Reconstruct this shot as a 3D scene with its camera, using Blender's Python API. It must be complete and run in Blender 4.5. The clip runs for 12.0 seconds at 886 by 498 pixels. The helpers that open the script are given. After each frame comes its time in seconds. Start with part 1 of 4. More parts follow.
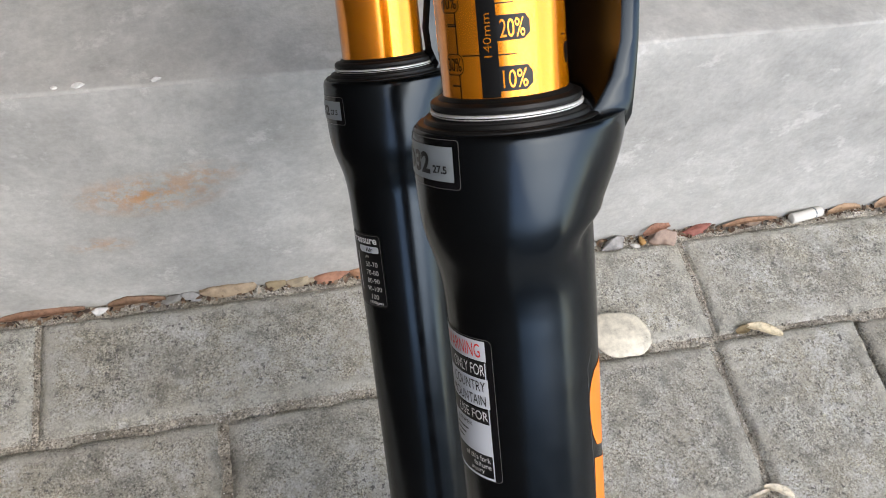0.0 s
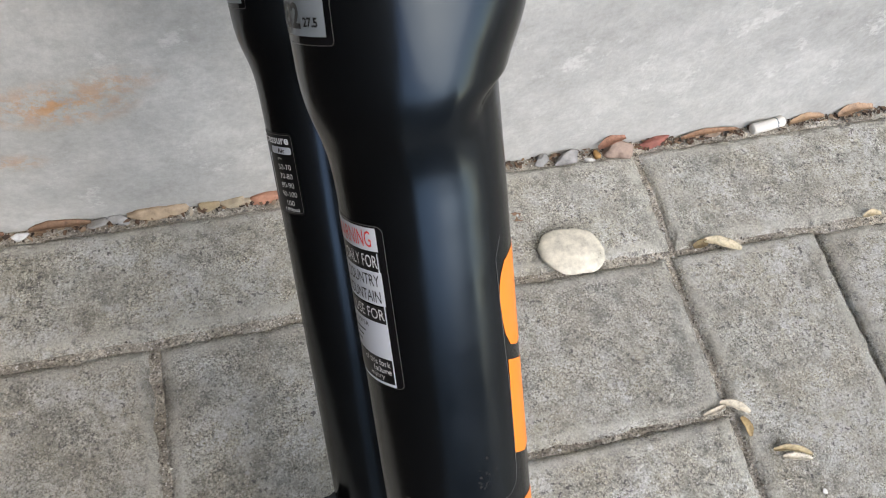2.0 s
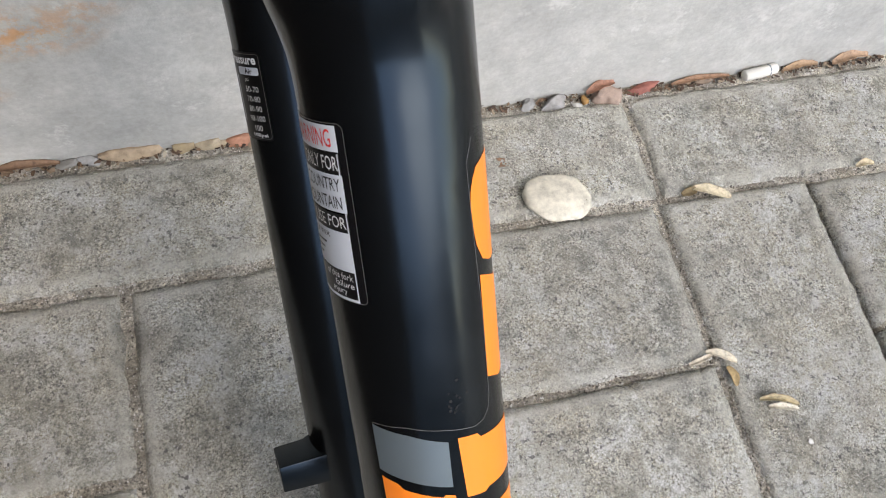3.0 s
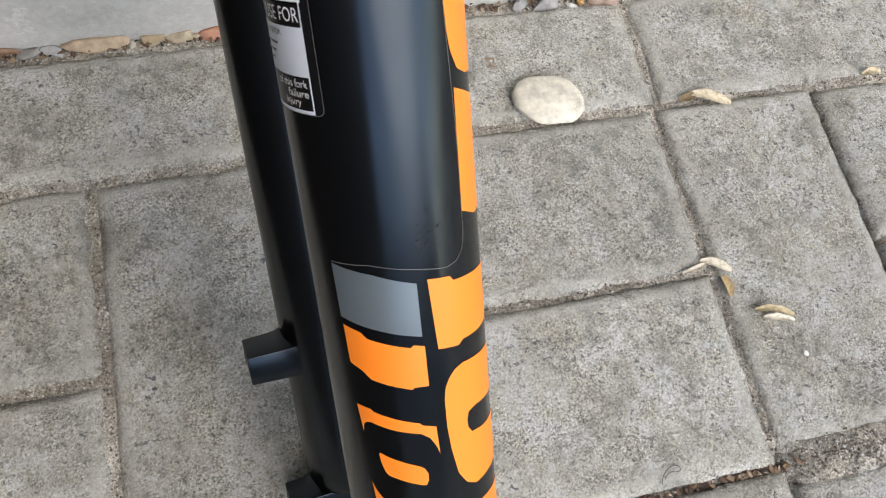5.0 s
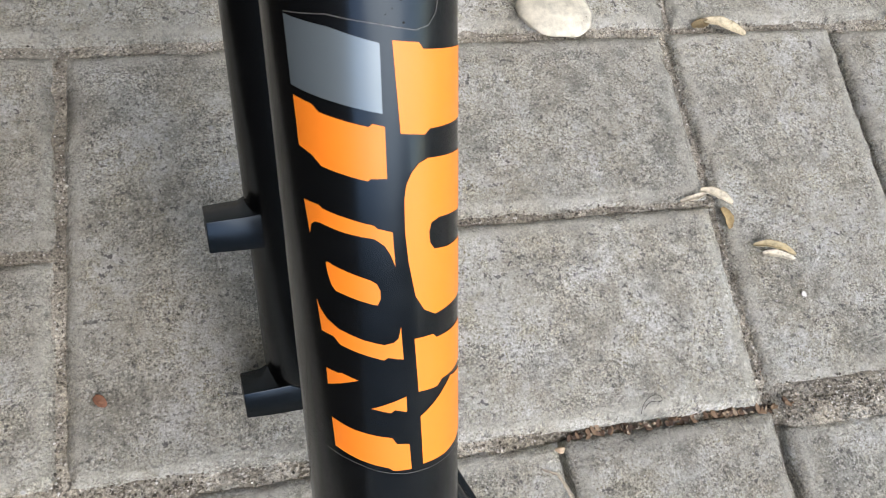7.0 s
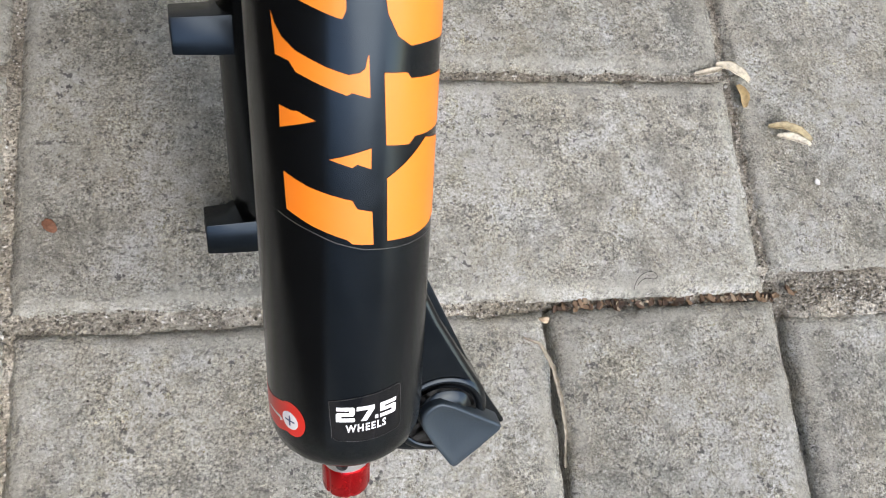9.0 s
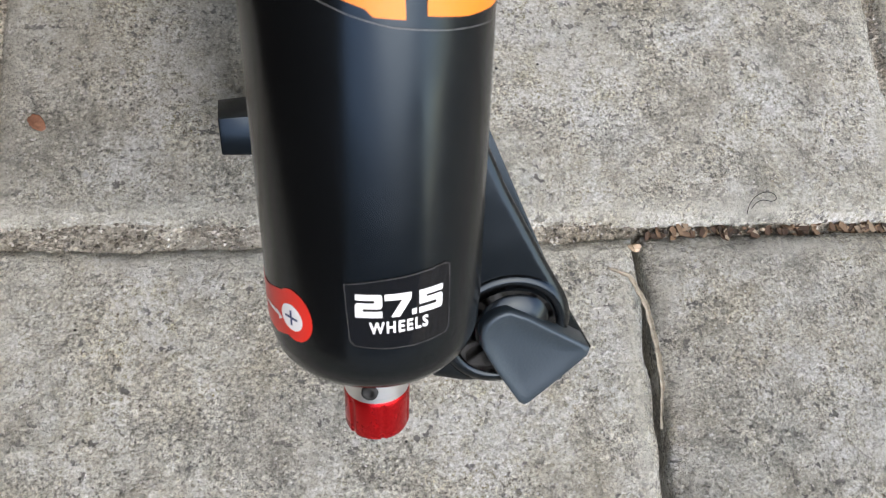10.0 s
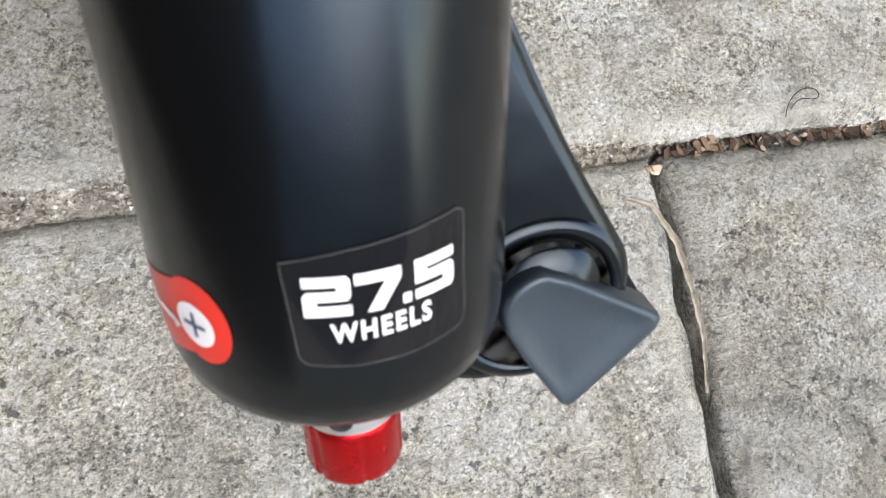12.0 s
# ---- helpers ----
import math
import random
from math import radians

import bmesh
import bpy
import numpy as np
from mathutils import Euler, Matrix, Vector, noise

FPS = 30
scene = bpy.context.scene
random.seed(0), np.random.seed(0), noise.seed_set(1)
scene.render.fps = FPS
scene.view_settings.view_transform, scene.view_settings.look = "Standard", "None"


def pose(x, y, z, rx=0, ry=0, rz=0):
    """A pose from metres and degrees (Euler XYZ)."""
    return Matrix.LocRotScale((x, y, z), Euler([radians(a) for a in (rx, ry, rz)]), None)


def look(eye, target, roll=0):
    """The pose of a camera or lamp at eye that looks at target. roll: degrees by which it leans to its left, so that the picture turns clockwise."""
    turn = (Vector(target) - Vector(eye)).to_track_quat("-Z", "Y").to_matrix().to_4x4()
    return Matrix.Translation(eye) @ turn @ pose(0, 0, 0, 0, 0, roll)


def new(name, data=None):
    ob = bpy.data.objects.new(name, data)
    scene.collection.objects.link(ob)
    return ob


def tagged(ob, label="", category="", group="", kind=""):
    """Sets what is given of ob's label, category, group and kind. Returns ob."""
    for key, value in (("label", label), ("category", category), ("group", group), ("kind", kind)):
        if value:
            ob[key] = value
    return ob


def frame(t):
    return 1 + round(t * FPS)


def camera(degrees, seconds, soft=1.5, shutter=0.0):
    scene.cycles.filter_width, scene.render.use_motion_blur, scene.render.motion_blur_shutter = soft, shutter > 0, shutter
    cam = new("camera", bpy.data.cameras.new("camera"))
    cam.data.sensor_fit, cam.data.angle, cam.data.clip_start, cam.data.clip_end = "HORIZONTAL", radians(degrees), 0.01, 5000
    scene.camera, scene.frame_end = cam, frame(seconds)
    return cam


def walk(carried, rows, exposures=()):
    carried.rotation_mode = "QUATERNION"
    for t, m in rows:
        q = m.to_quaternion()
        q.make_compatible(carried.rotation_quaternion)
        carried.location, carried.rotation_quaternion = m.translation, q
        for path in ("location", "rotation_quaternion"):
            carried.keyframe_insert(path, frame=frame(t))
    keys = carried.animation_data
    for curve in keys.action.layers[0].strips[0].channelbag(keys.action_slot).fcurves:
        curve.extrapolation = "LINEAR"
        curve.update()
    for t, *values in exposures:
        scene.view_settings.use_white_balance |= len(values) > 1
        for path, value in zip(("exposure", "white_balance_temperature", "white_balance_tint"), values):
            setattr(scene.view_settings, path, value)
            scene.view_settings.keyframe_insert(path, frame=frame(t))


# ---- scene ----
cam = camera(54.58, 12.0, soft=0.8)
# fixed focus a forearm away: things held close to the lens go soft
cam.data.dof.use_dof, cam.data.dof.focus_distance, cam.data.dof.aperture_fstop = True, 0.33, 68
PATH = [
    (0, (-0.27522, -0.20221, 0.50324), (-0.09132, 0.29896, -0.34235), 9.86),
    (0.5, (-0.26982, -0.20491, 0.50048), (-0.07893, 0.28828, -0.34824), 10.31),
    (1, (-0.26337, -0.20573, 0.49184), (-0.06635, 0.27117, -0.36475), 11.00),
    (1.5, (-0.25475, -0.20409, 0.48213), (-0.05619, 0.24817, -0.38737), 11.68),
    (2, (-0.25172, -0.20529, 0.47386), (-0.05208, 0.22948, -0.40428), 12.65),
    (2.5, (-0.24849, -0.21014, 0.46509), (-0.04272, 0.20783, -0.41977), 13.99),
    (3, (-0.24596, -0.21266, 0.45518), (-0.04138, 0.18734, -0.43821), 15.20),
    (3.5, (-0.24380, -0.21964, 0.44601), (-0.03726, 0.16263, -0.45466), 16.74),
    (3.7, (-0.24525, -0.22175, 0.44108), (-0.03911, 0.15278, -0.46293), 17.18),
    (5.5, (-0.23780, -0.23658, 0.41789), (-0.03283, 0.11200, -0.49670), 19.23),
    (6, (-0.23451, -0.24482, 0.41150), (-0.02243, 0.10464, -0.50113), 21.36),
    (6.5, (-0.23187, -0.25241, 0.39961), (-0.01760, 0.08963, -0.51531), 23.07),
    (6.7, (-0.23302, -0.25625, 0.39267), (-0.02370, 0.08340, -0.52429), 23.43),
    (8.3, (-0.23584, -0.28892, 0.35560), (-0.02229, 0.04272, -0.56332), 28.84),
    (8.5, (-0.23325, -0.29133, 0.35181), (-0.02781, 0.02011, -0.57599), 29.79),
    (9, (-0.22633, -0.29373, 0.34183), (-0.01706, -0.01233, -0.59466), 33.17),
    (9.5, (-0.21321, -0.30028, 0.31264), (-0.01878, -0.03786, -0.63252), 32.91),
    (10, (-0.21427, -0.30317, 0.27109), (-0.07736, -0.02137, -0.67856), 23.53),
    (10.5, (-0.21531, -0.29496, 0.22867), (-0.06656, -0.03198, -0.72459), 26.40),
    (11, (-0.20962, -0.29344, 0.20883), (-0.04045, -0.06314, -0.74947), 30.99),
    (11.5, (-0.21086, -0.28793, 0.21035), (-0.03306, -0.07463, -0.75032), 32.46),
    (12, (-0.21075, -0.28593, 0.21170), (-0.02801, -0.07312, -0.74815), 32.84),
]
walk(cam, [(t, look(eye, target, roll)) for t, eye, target, roll in PATH], [(0, 1.94, 7800, 11), (9, 2.05, 7800, 11), (10.5, 2.03, 7800, 11), (11.2, 2.26, 7800, 11), (12, 2.32, 7800, 11)])

# ---- light: overcast daylight, cut by an added roof and walls out of view ----
world = bpy.data.worlds.new("sky")
scene.world = world
world.use_nodes = True
wn = world.node_tree.nodes
sky = wn.new("ShaderNodeTexSky")
sky.sky_type, sky.sun_disc = "NISHITA", False
sky.sun_elevation, sky.sun_rotation = radians(46), radians(151)
sky.air_density, sky.dust_density, sky.ozone_density = 1.0, 1.0, 4.0
world.node_tree.links.new(sky.outputs[0], wn["Background"].inputs[0])
wn["Background"].inputs[1].default_value = 0.15
sun = new("sun", bpy.data.lights.new("sun", "SUN"))
sun.data.energy, sun.data.angle, sun.data.color = 0.6, radians(60), (1.0, 0.985, 0.96)
sun.matrix_world = look((0.47, -0.84, 1.0), (0, 0, 0))


# ---- materials ----
def mat(name, base, rough=0.5, metal=0.0, **inputs):
    m = bpy.data.materials.new(name)
    m.use_nodes = True
    b = m.node_tree.nodes["Principled BSDF"]
    b.inputs["Base Color"].default_value = (*base, 1)
    b.inputs["Roughness"].default_value = rough
    b.inputs["Metallic"].default_value = metal
    for key, value in inputs.items():
        b.inputs[key.replace("_", " ")].default_value = value
    return m


def node(m, kind, **values):
    n = m.node_tree.nodes.new(kind)
    for key, value in values.items():
        if key in n.inputs:
            n.inputs[key].default_value = value
    return n


def link(m, a, b):
    m.node_tree.links.new(a, b)


def coords(m, kind="Object"):
    return m.node_tree.nodes.new("ShaderNodeTexCoord").outputs[kind]


def noise_tex(m, scale, detail=6.0, rough=0.6, vec=None):
    n = m.node_tree.nodes.new("ShaderNodeTexNoise")
    n.inputs["Scale"].default_value, n.inputs["Detail"].default_value, n.inputs["Roughness"].default_value = scale, detail, rough
    link(m, vec or coords(m), n.inputs["Vector"])
    return n.outputs["Fac"]


def ramp(m, fac, *stops):
    n = m.node_tree.nodes.new("ShaderNodeValToRGB")
    e = n.color_ramp.elements
    while len(e) < len(stops):
        e.new(0.5)
    for k, (pos, col) in enumerate(stops):
        e[k].position, e[k].color = pos, (*col, 1) if len(col) == 3 else col
    link(m, fac, n.inputs[0])
    return n.outputs[0]


def mix(m, fac, a, b, blend="MIX"):
    n = m.node_tree.nodes.new("ShaderNodeMix")
    n.data_type, n.blend_type = "RGBA", blend
    for socket, value in ((n.inputs[0], fac), (n.inputs[6], a), (n.inputs[7], b)):
        if isinstance(value, bpy.types.NodeSocket):
            link(m, value, socket)
        else:
            socket.default_value = value if isinstance(value, (int, float)) else (*value, 1)
    return n.outputs[2]


def bump(m, height, strength, distance, onto=None):
    n = m.node_tree.nodes.new("ShaderNodeBump")
    n.inputs["Strength"].default_value, n.inputs["Distance"].default_value = strength, distance
    link(m, height, n.inputs["Height"])
    if onto:
        link(m, onto, n.inputs["Normal"])
    return n.outputs[0]


def bsdf(m):
    return m.node_tree.nodes["Principled BSDF"].inputs


def grey(v, w=0.0):
    return (v, v * (1 - 0.02 * w), v * (1 - 0.06 * w))


def voronoi(m, scale, vec, feature="F1"):
    n = m.node_tree.nodes.new("ShaderNodeTexVoronoi")
    n.feature = feature
    n.inputs["Scale"].default_value = scale
    link(m, vec, n.inputs["Vector"])
    return n


def specks(m, scale, vec, rare, size):
    """A mask of scattered grains."""
    v = voronoi(m, scale, vec)
    pick = ramp(m, v.outputs["Color"], (rare, (0, 0, 0)), (rare + 0.02, (1, 1, 1)))
    near = ramp(m, v.outputs["Distance"], (size, (1, 1, 1)), (size + 0.12, (0, 0, 0)))
    return mix(m, 1.0, pick, near, "MULTIPLY")


def concrete(name, dark, mid, light, seed, rough=1.0, stains=()):
    """Grey cast concrete: sharp fine aggregate, pits, blotches, pale and dark grains."""
    m = mat(name, mid, 0.95)
    bsdf(m)["Specular IOR Level"].default_value = 0.25
    geo = m.node_tree.nodes.new("ShaderNodeNewGeometry").outputs["Position"]
    info = m.node_tree.nodes.new("ShaderNodeObjectInfo").outputs["Random"]
    col = ramp(m, noise_tex(m, 20 + seed, 6, 0.6, geo), (0.36, dark), (0.49, mid), (0.62, light))
    soil = ramp(m, noise_tex(m, 13, 7, 0.68, geo), (0.5, (0, 0, 0)), (0.68, (0.5, 0.5, 0.5)))
    col = mix(m, soil, col, tuple(c * 0.58 for c in mid))
    hue = noise_tex(m, 26, 5, 0.65, geo)
    col = mix(m, 0.5, col, ramp(m, hue, (0.34, (0.465, 0.495, 0.53)), (0.5, (0.5, 0.5, 0.5)), (0.66, (0.535, 0.51, 0.46))), "OVERLAY")
    pale = ramp(m, noise_tex(m, 31, 7, 0.7, geo), (0.55, (0, 0, 0)), (0.7, (0.6, 0.6, 0.6)))
    col = mix(m, pale, col, tuple(min(c * 1.25, 0.7) for c in light))
    patch = noise_tex(m, 110, 6, 0.72, geo)
    col = mix(m, 0.62, col, ramp(m, patch, (0.36, grey(0.28, 1)), (0.64, grey(0.74))), "OVERLAY")
    grain = noise_tex(m, 760, 4, 0.8, geo)
    where = ramp(m, noise_tex(m, 38, 4, 0.6, geo), (0.38, grey(0.25)), (0.62, grey(1.0)))
    col = mix(m, where, col, mix(m, 1.0, col, ramp(m, grain, (0.36, grey(0.08, 1)), (0.44, grey(0.45)), (0.52, grey(0.58)), (0.6, grey(0.92, 0.5))), "OVERLAY"))
    cell = voronoi(m, 1050, geo).outputs["Color"]
    col = mix(m, 0.55, col, ramp(m, cell, (0.06, grey(0.2, 1)), (0.3, grey(0.5)), (0.7, grey(0.55)), (0.95, grey(0.95, 0.5))), "OVERLAY")
    pit = ramp(m, noise_tex(m, 330, 3, 0.62, geo), (0.575, (0, 0, 0)), (0.63, (1, 1, 1)))
    pit = mix(m, 1.0, pit, ramp(m, noise_tex(m, 48, 4, 0.65, geo), (0.4, (0.12, 0.12, 0.12)), (0.6, (0.9, 0.9, 0.9))), "MULTIPLY")
    col = mix(m, pit, col, grey(sum(mid) * 0.115, 1))
    # crevices between lumps of aggregate
    bent = m.node_tree.nodes.new("ShaderNodeVectorMath")
    bent.operation = "MULTIPLY_ADD"
    wob = m.node_tree.nodes.new("ShaderNodeTexNoise")
    wob.inputs["Scale"].default_value, wob.inputs["Detail"].default_value = 420, 3
    link(m, geo, wob.inputs["Vector"])
    link(m, wob.outputs["Color"], bent.inputs[0])
    bent.inputs[1].default_value = (0.0045, 0.0045, 0.0045)
    link(m, geo, bent.inputs[2])
    lump = voronoi(m, 210, bent.outputs[0], "DISTANCE_TO_EDGE").outputs["Distance"]
    gap = ramp(m, lump, (0.0, (1, 1, 1)), (0.07, (0.25, 0.25, 0.25)), (0.13, (0, 0, 0)))
    open_gap = mix(m, 1.0, gap, ramp(m, noise_tex(m, 85, 4, 0.7, geo), (0.55, (0, 0, 0)), (0.66, (0.7, 0.7, 0.7))), "MULTIPLY")
    col = mix(m, open_gap, col, tuple(c * 0.3 for c in mid))
    col = mix(m, specks(m, 800, geo, 0.8, 0.3), col, grey(0.7, 1))
    col = mix(m, specks(m, 520, geo, 0.95, 0.2), col, grey(0.05, 1))
    col = mix(m, specks(m, 190, geo, 0.88, 0.16), col, grey(0.62, 0.6))
    wear = m.node_tree.nodes.new("ShaderNodeAttribute")
    wear.attribute_name = "worn_rim"
    rubbed = mix(m, 1.0, wear.outputs["Fac"], ramp(m, noise_tex(m, 60, 5, 0.7, geo), (0.34, (0, 0, 0)), (0.56, (0.8, 0.8, 0.8))), "MULTIPLY")
    col = mix(m, rubbed, col, tuple(min(c * 1.12, 0.72) for c in light))
    for x, y, wide, deep, strong in stains:
        off = m.node_tree.nodes.new("ShaderNodeVectorMath")
        off.operation = "SUBTRACT"
        link(m, geo, off.inputs[0])
        off.inputs[1].default_value = (x, y, 0)
        fit = m.node_tree.nodes.new("ShaderNodeVectorMath")
        fit.operation = "MULTIPLY"
        link(m, off.outputs[0], fit.inputs[0])
        fit.inputs[1].default_value = (1 / wide, 1 / deep, 0)
        far = m.node_tree.nodes.new("ShaderNodeVectorMath")
        far.operation = "LENGTH"
        link(m, fit.outputs[0], far.inputs[0])
        spot = ramp(m, far.outputs["Value"], (0.3, (1, 1, 1)), (1.0, (0, 0, 0)))
        spot = mix(m, 1.0, spot, ramp(m, noise_tex(m, 45, 6, 0.7, geo), (0.34, (0, 0, 0)), (0.56, (strong, strong, strong))), "MULTIPLY")
        col = mix(m, spot, col, (0.17, 0.165, 0.15))
    tone = m.node_tree.nodes.new("ShaderNodeHueSaturation")
    lift = m.node_tree.nodes.new("ShaderNodeMapRange")
    lift.inputs[3].default_value, lift.inputs[4].default_value = 0.92, 1.1
    link(m, info, lift.inputs[0])
    link(m, lift.outputs[0], tone.inputs["Value"])
    link(m, col, tone.inputs["Color"])
    link(m, tone.outputs[0], bsdf(m)["Base Color"])
    h = bump(m, noise_tex(m, 1700, 2, 0.6, geo), 0.5 * rough, 0.0006)
    h = bump(m, grain, 1.0 * rough, 0.0032, h)
    h = bump(m, voronoi(m, 700, geo).outputs["Distance"], 0.5 * rough, -0.0008, h)
    h = bump(m, lump, 0.5 * rough, 0.003, h)
    h = bump(m, pit, 0.9 * rough, -0.0012, h)
    h = bump(m, noise_tex(m, 260, 4, 0.7, geo), 0.7 * rough, 0.0034, h)
    link(m, h, bsdf(m)["Normal"])
    return m


# dark damp stains on the paving: x, y, half widths, strength
STAINS = ((-0.322, -0.03, 0.014, 0.022, 0.85), (-0.37, -0.1, 0.06, 0.08, 0.3))
M_PAVER = concrete("paver_concrete", (0.385, 0.374, 0.328), (0.505, 0.492, 0.436), (0.605, 0.592, 0.53), 0, stains=STAINS)
M_SAND = concrete("joint_sand", (0.22, 0.203, 0.174), (0.34, 0.318, 0.274), (0.45, 0.425, 0.372), 12, 0.6)


def plaster():
    m = mat("step_plaster", (0.42, 0.42, 0.4), 0.85)
    geo = m.node_tree.nodes.new("ShaderNodeNewGeometry").outputs["Position"]
    big = noise_tex(m, 9, 6, 0.6, geo)
    col = ramp(m, big, (0.32, (0.32, 0.322, 0.305)), (0.5, (0.42, 0.42, 0.4)), (0.68, (0.5, 0.5, 0.475)))
    small = noise_tex(m, 60, 5, 0.7, geo)
    col = mix(m, 0.35, col, ramp(m, small, (0.35, grey(0.36)), (0.65, grey(0.62))), "OVERLAY")
    damp = ramp(m, noise_tex(m, 8, 9, 0.75, geo), (0.5, (0, 0, 0)), (0.62, (0.4, 0.4, 0.4)))
    col = mix(m, damp, col, (0.26, 0.262, 0.245))
    scuff = ramp(m, noise_tex(m, 24, 8, 0.75, geo), (0.57, (0, 0, 0)), (0.63, (0.5, 0.5, 0.5)))
    col = mix(m, scuff, col, (0.6, 0.6, 0.575))
    # rust stains on the riser
    for x, z, wide, strong in ((-0.342, 0.11, 0.034, 0.75), (-0.376, 0.066, 0.016, 0.45), (-0.31, 0.124, 0.02, 0.4)):
        sep = m.node_tree.nodes.new("ShaderNodeVectorMath")
        sep.operation = "SUBTRACT"
        link(m, geo, sep.inputs[0])
        sep.inputs[1].default_value = (x, 0.088, z)
        sc = m.node_tree.nodes.new("ShaderNodeVectorMath")
        sc.operation = "MULTIPLY"
        link(m, sep.outputs[0], sc.inputs[0])
        sc.inputs[1].default_value = (0.75 / wide, 0.3 / wide, 1.6 / wide)
        ln = m.node_tree.nodes.new("ShaderNodeVectorMath")
        ln.operation = "LENGTH"
        link(m, sc.outputs[0], ln.inputs[0])
        fall = ramp(m, ln.outputs["Value"], (0.15, (1, 1, 1)), (1.0, (0, 0, 0)))
        worn = ramp(m, noise_tex(m, 80, 7, 0.75, geo), (0.44, (0, 0, 0)), (0.56, (strong, strong, strong)))
        col = mix(m, mix(m, 1.0, fall, worn, "MULTIPLY"), col, (0.50, 0.25, 0.09))
    col = mix(m, specks(m, 42, geo, 0.95, 0.06), col, (0.8, 0.8, 0.78))
    col = mix(m, specks(m, 110, geo, 0.95, 0.08), col, grey(0.1, 1))
    streak = noise_tex(m, 260, 4, 0.7, geo)
    col = mix(m, 0.3, col, ramp(m, streak, (0.35, grey(0.38)), (0.65, grey(0.62))), "OVERLAY")
    link(m, col, bsdf(m)["Base Color"])
    h = bump(m, small, 0.35, 0.0015)
    link(m, bump(m, noise_tex(m, 500, 2, 0.6, geo), 0.25, 0.0005, h), bsdf(m)["Normal"])
    return m


M_PLASTER = plaster()


def paint(name, base, rough, fine=0.05, **more):
    """Sprayed or moulded surface with faint orange peel and uneven gloss."""
    m = mat(name, base, rough, **more)
    r = ramp(m, noise_tex(m, 70, 4, 0.6), (0.3, grey(max(rough - 0.05, 0.02))), (0.7, grey(rough + 0.05)))
    link(m, r, bsdf(m)["Roughness"])
    link(m, bump(m, noise_tex(m, 1500, 2, 0.5), fine, 0.0002), bsdf(m)["Normal"])
    return m


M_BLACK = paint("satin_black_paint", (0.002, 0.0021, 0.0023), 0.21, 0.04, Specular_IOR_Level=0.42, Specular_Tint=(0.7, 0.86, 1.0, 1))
# near-black finish of the added side wall and roof, keeps reflections dark
M_DARK_SCREEN = paint("dark_light_screen", (0.022, 0.016, 0.012), 0.6, 0.2)
M_MOULD = paint("black_plastic", (0.024, 0.034, 0.043), 0.36, 0.25, Specular_Tint=(0.75, 0.88, 1.0, 1))
M_RUBBER = paint("black_rubber", (0.006, 0.006, 0.006), 0.5, 0.2, Specular_IOR_Level=0.3)
M_FILM = paint("gloss_black_film", (0.006, 0.006, 0.007), 0.06, 0.01, Specular_IOR_Level=0.32)
M_CLEAR = paint("matt_black_film", (0.013, 0.014, 0.016), 0.33, 0.02)
M_EDGE = mat("film_edge", (0.12, 0.12, 0.12), 0.4)
M_ORANGE = paint("orange_vinyl", (0.9, 0.222, 0.02), 0.4, 0.02)
M_GREYV = paint("silver_grey_vinyl", (0.16, 0.195, 0.215), 0.32, 0.02, metal=0.5)
M_BADGE = paint("pale_silver_vinyl", (0.24, 0.27, 0.285), 0.35, 0.02)
M_SMUT = mat("dry_black_smut", (0.012, 0.012, 0.012), 0.6, Specular_IOR_Level=0.2)
M_WHITE = mat("white_print", (0.8, 0.8, 0.8), 0.35)
M_PALE = mat("pale_grey_print", (0.62, 0.65, 0.69), 0.35)
M_REDP = mat("red_print", (0.75, 0.03, 0.02), 0.3)
M_INK = mat("black_print", (0.005, 0.005, 0.005), 0.3, Specular_IOR_Level=0.25)
M_BLUEP = mat("navy_print", (0.03, 0.05, 0.14), 0.35)
M_REDA = paint("red_anodised_metal", (0.55, 0.008, 0.012), 0.25, 0.05, metal=0.85)
M_SILVER = paint("bare_aluminium", (0.75, 0.75, 0.74), 0.3, 0.05, metal=1.0)
M_STEEL = mat("bright_spring_steel", (0.85, 0.85, 0.85), 0.45, 0.5)
# painted shade of the recess and bolt holes; also the dark screw and fibre
M_SHADE_DARK = mat("recess_shade_and_dark_parts", (0.01, 0.01, 0.01), 0.7)


def gold():
    m = mat("gold_anodised_metal", (1.0, 0.31, 0.01), 0.2, 0.75, Coat_Weight=0.8, Coat_Roughness=0.06)
    stretch = m.node_tree.nodes.new("ShaderNodeMapping")
    stretch.inputs["Scale"].default_value = (40, 40, 2600)
    link(m, coords(m), stretch.inputs["Vector"])
    n = noise_tex(m, 1.0, 2, 0.5, stretch.outputs[0])
    link(m, bump(m, n, 0.015, 0.0002), bsdf(m)["Normal"])
    return m


M_GOLD = gold()


# ---- shapes ----
def mesh(name, bm, material, parent=None, label="", smooth=True):
    bmesh.ops.recalc_face_normals(bm, faces=bm.faces)
    me = bpy.data.meshes.new(name)
    bm.to_mesh(me)
    bm.free()
    for p in me.polygons:
        p.use_smooth = smooth
    me.materials.append(material)
    ob = new(name, me)
    if parent:
        ob.parent = parent
    if label:
        ob["label"] = label
    return ob


part = mesh


def sharpen(ob, degrees=35):
    ob.data.set_sharp_from_angle(angle=radians(degrees))
    return ob


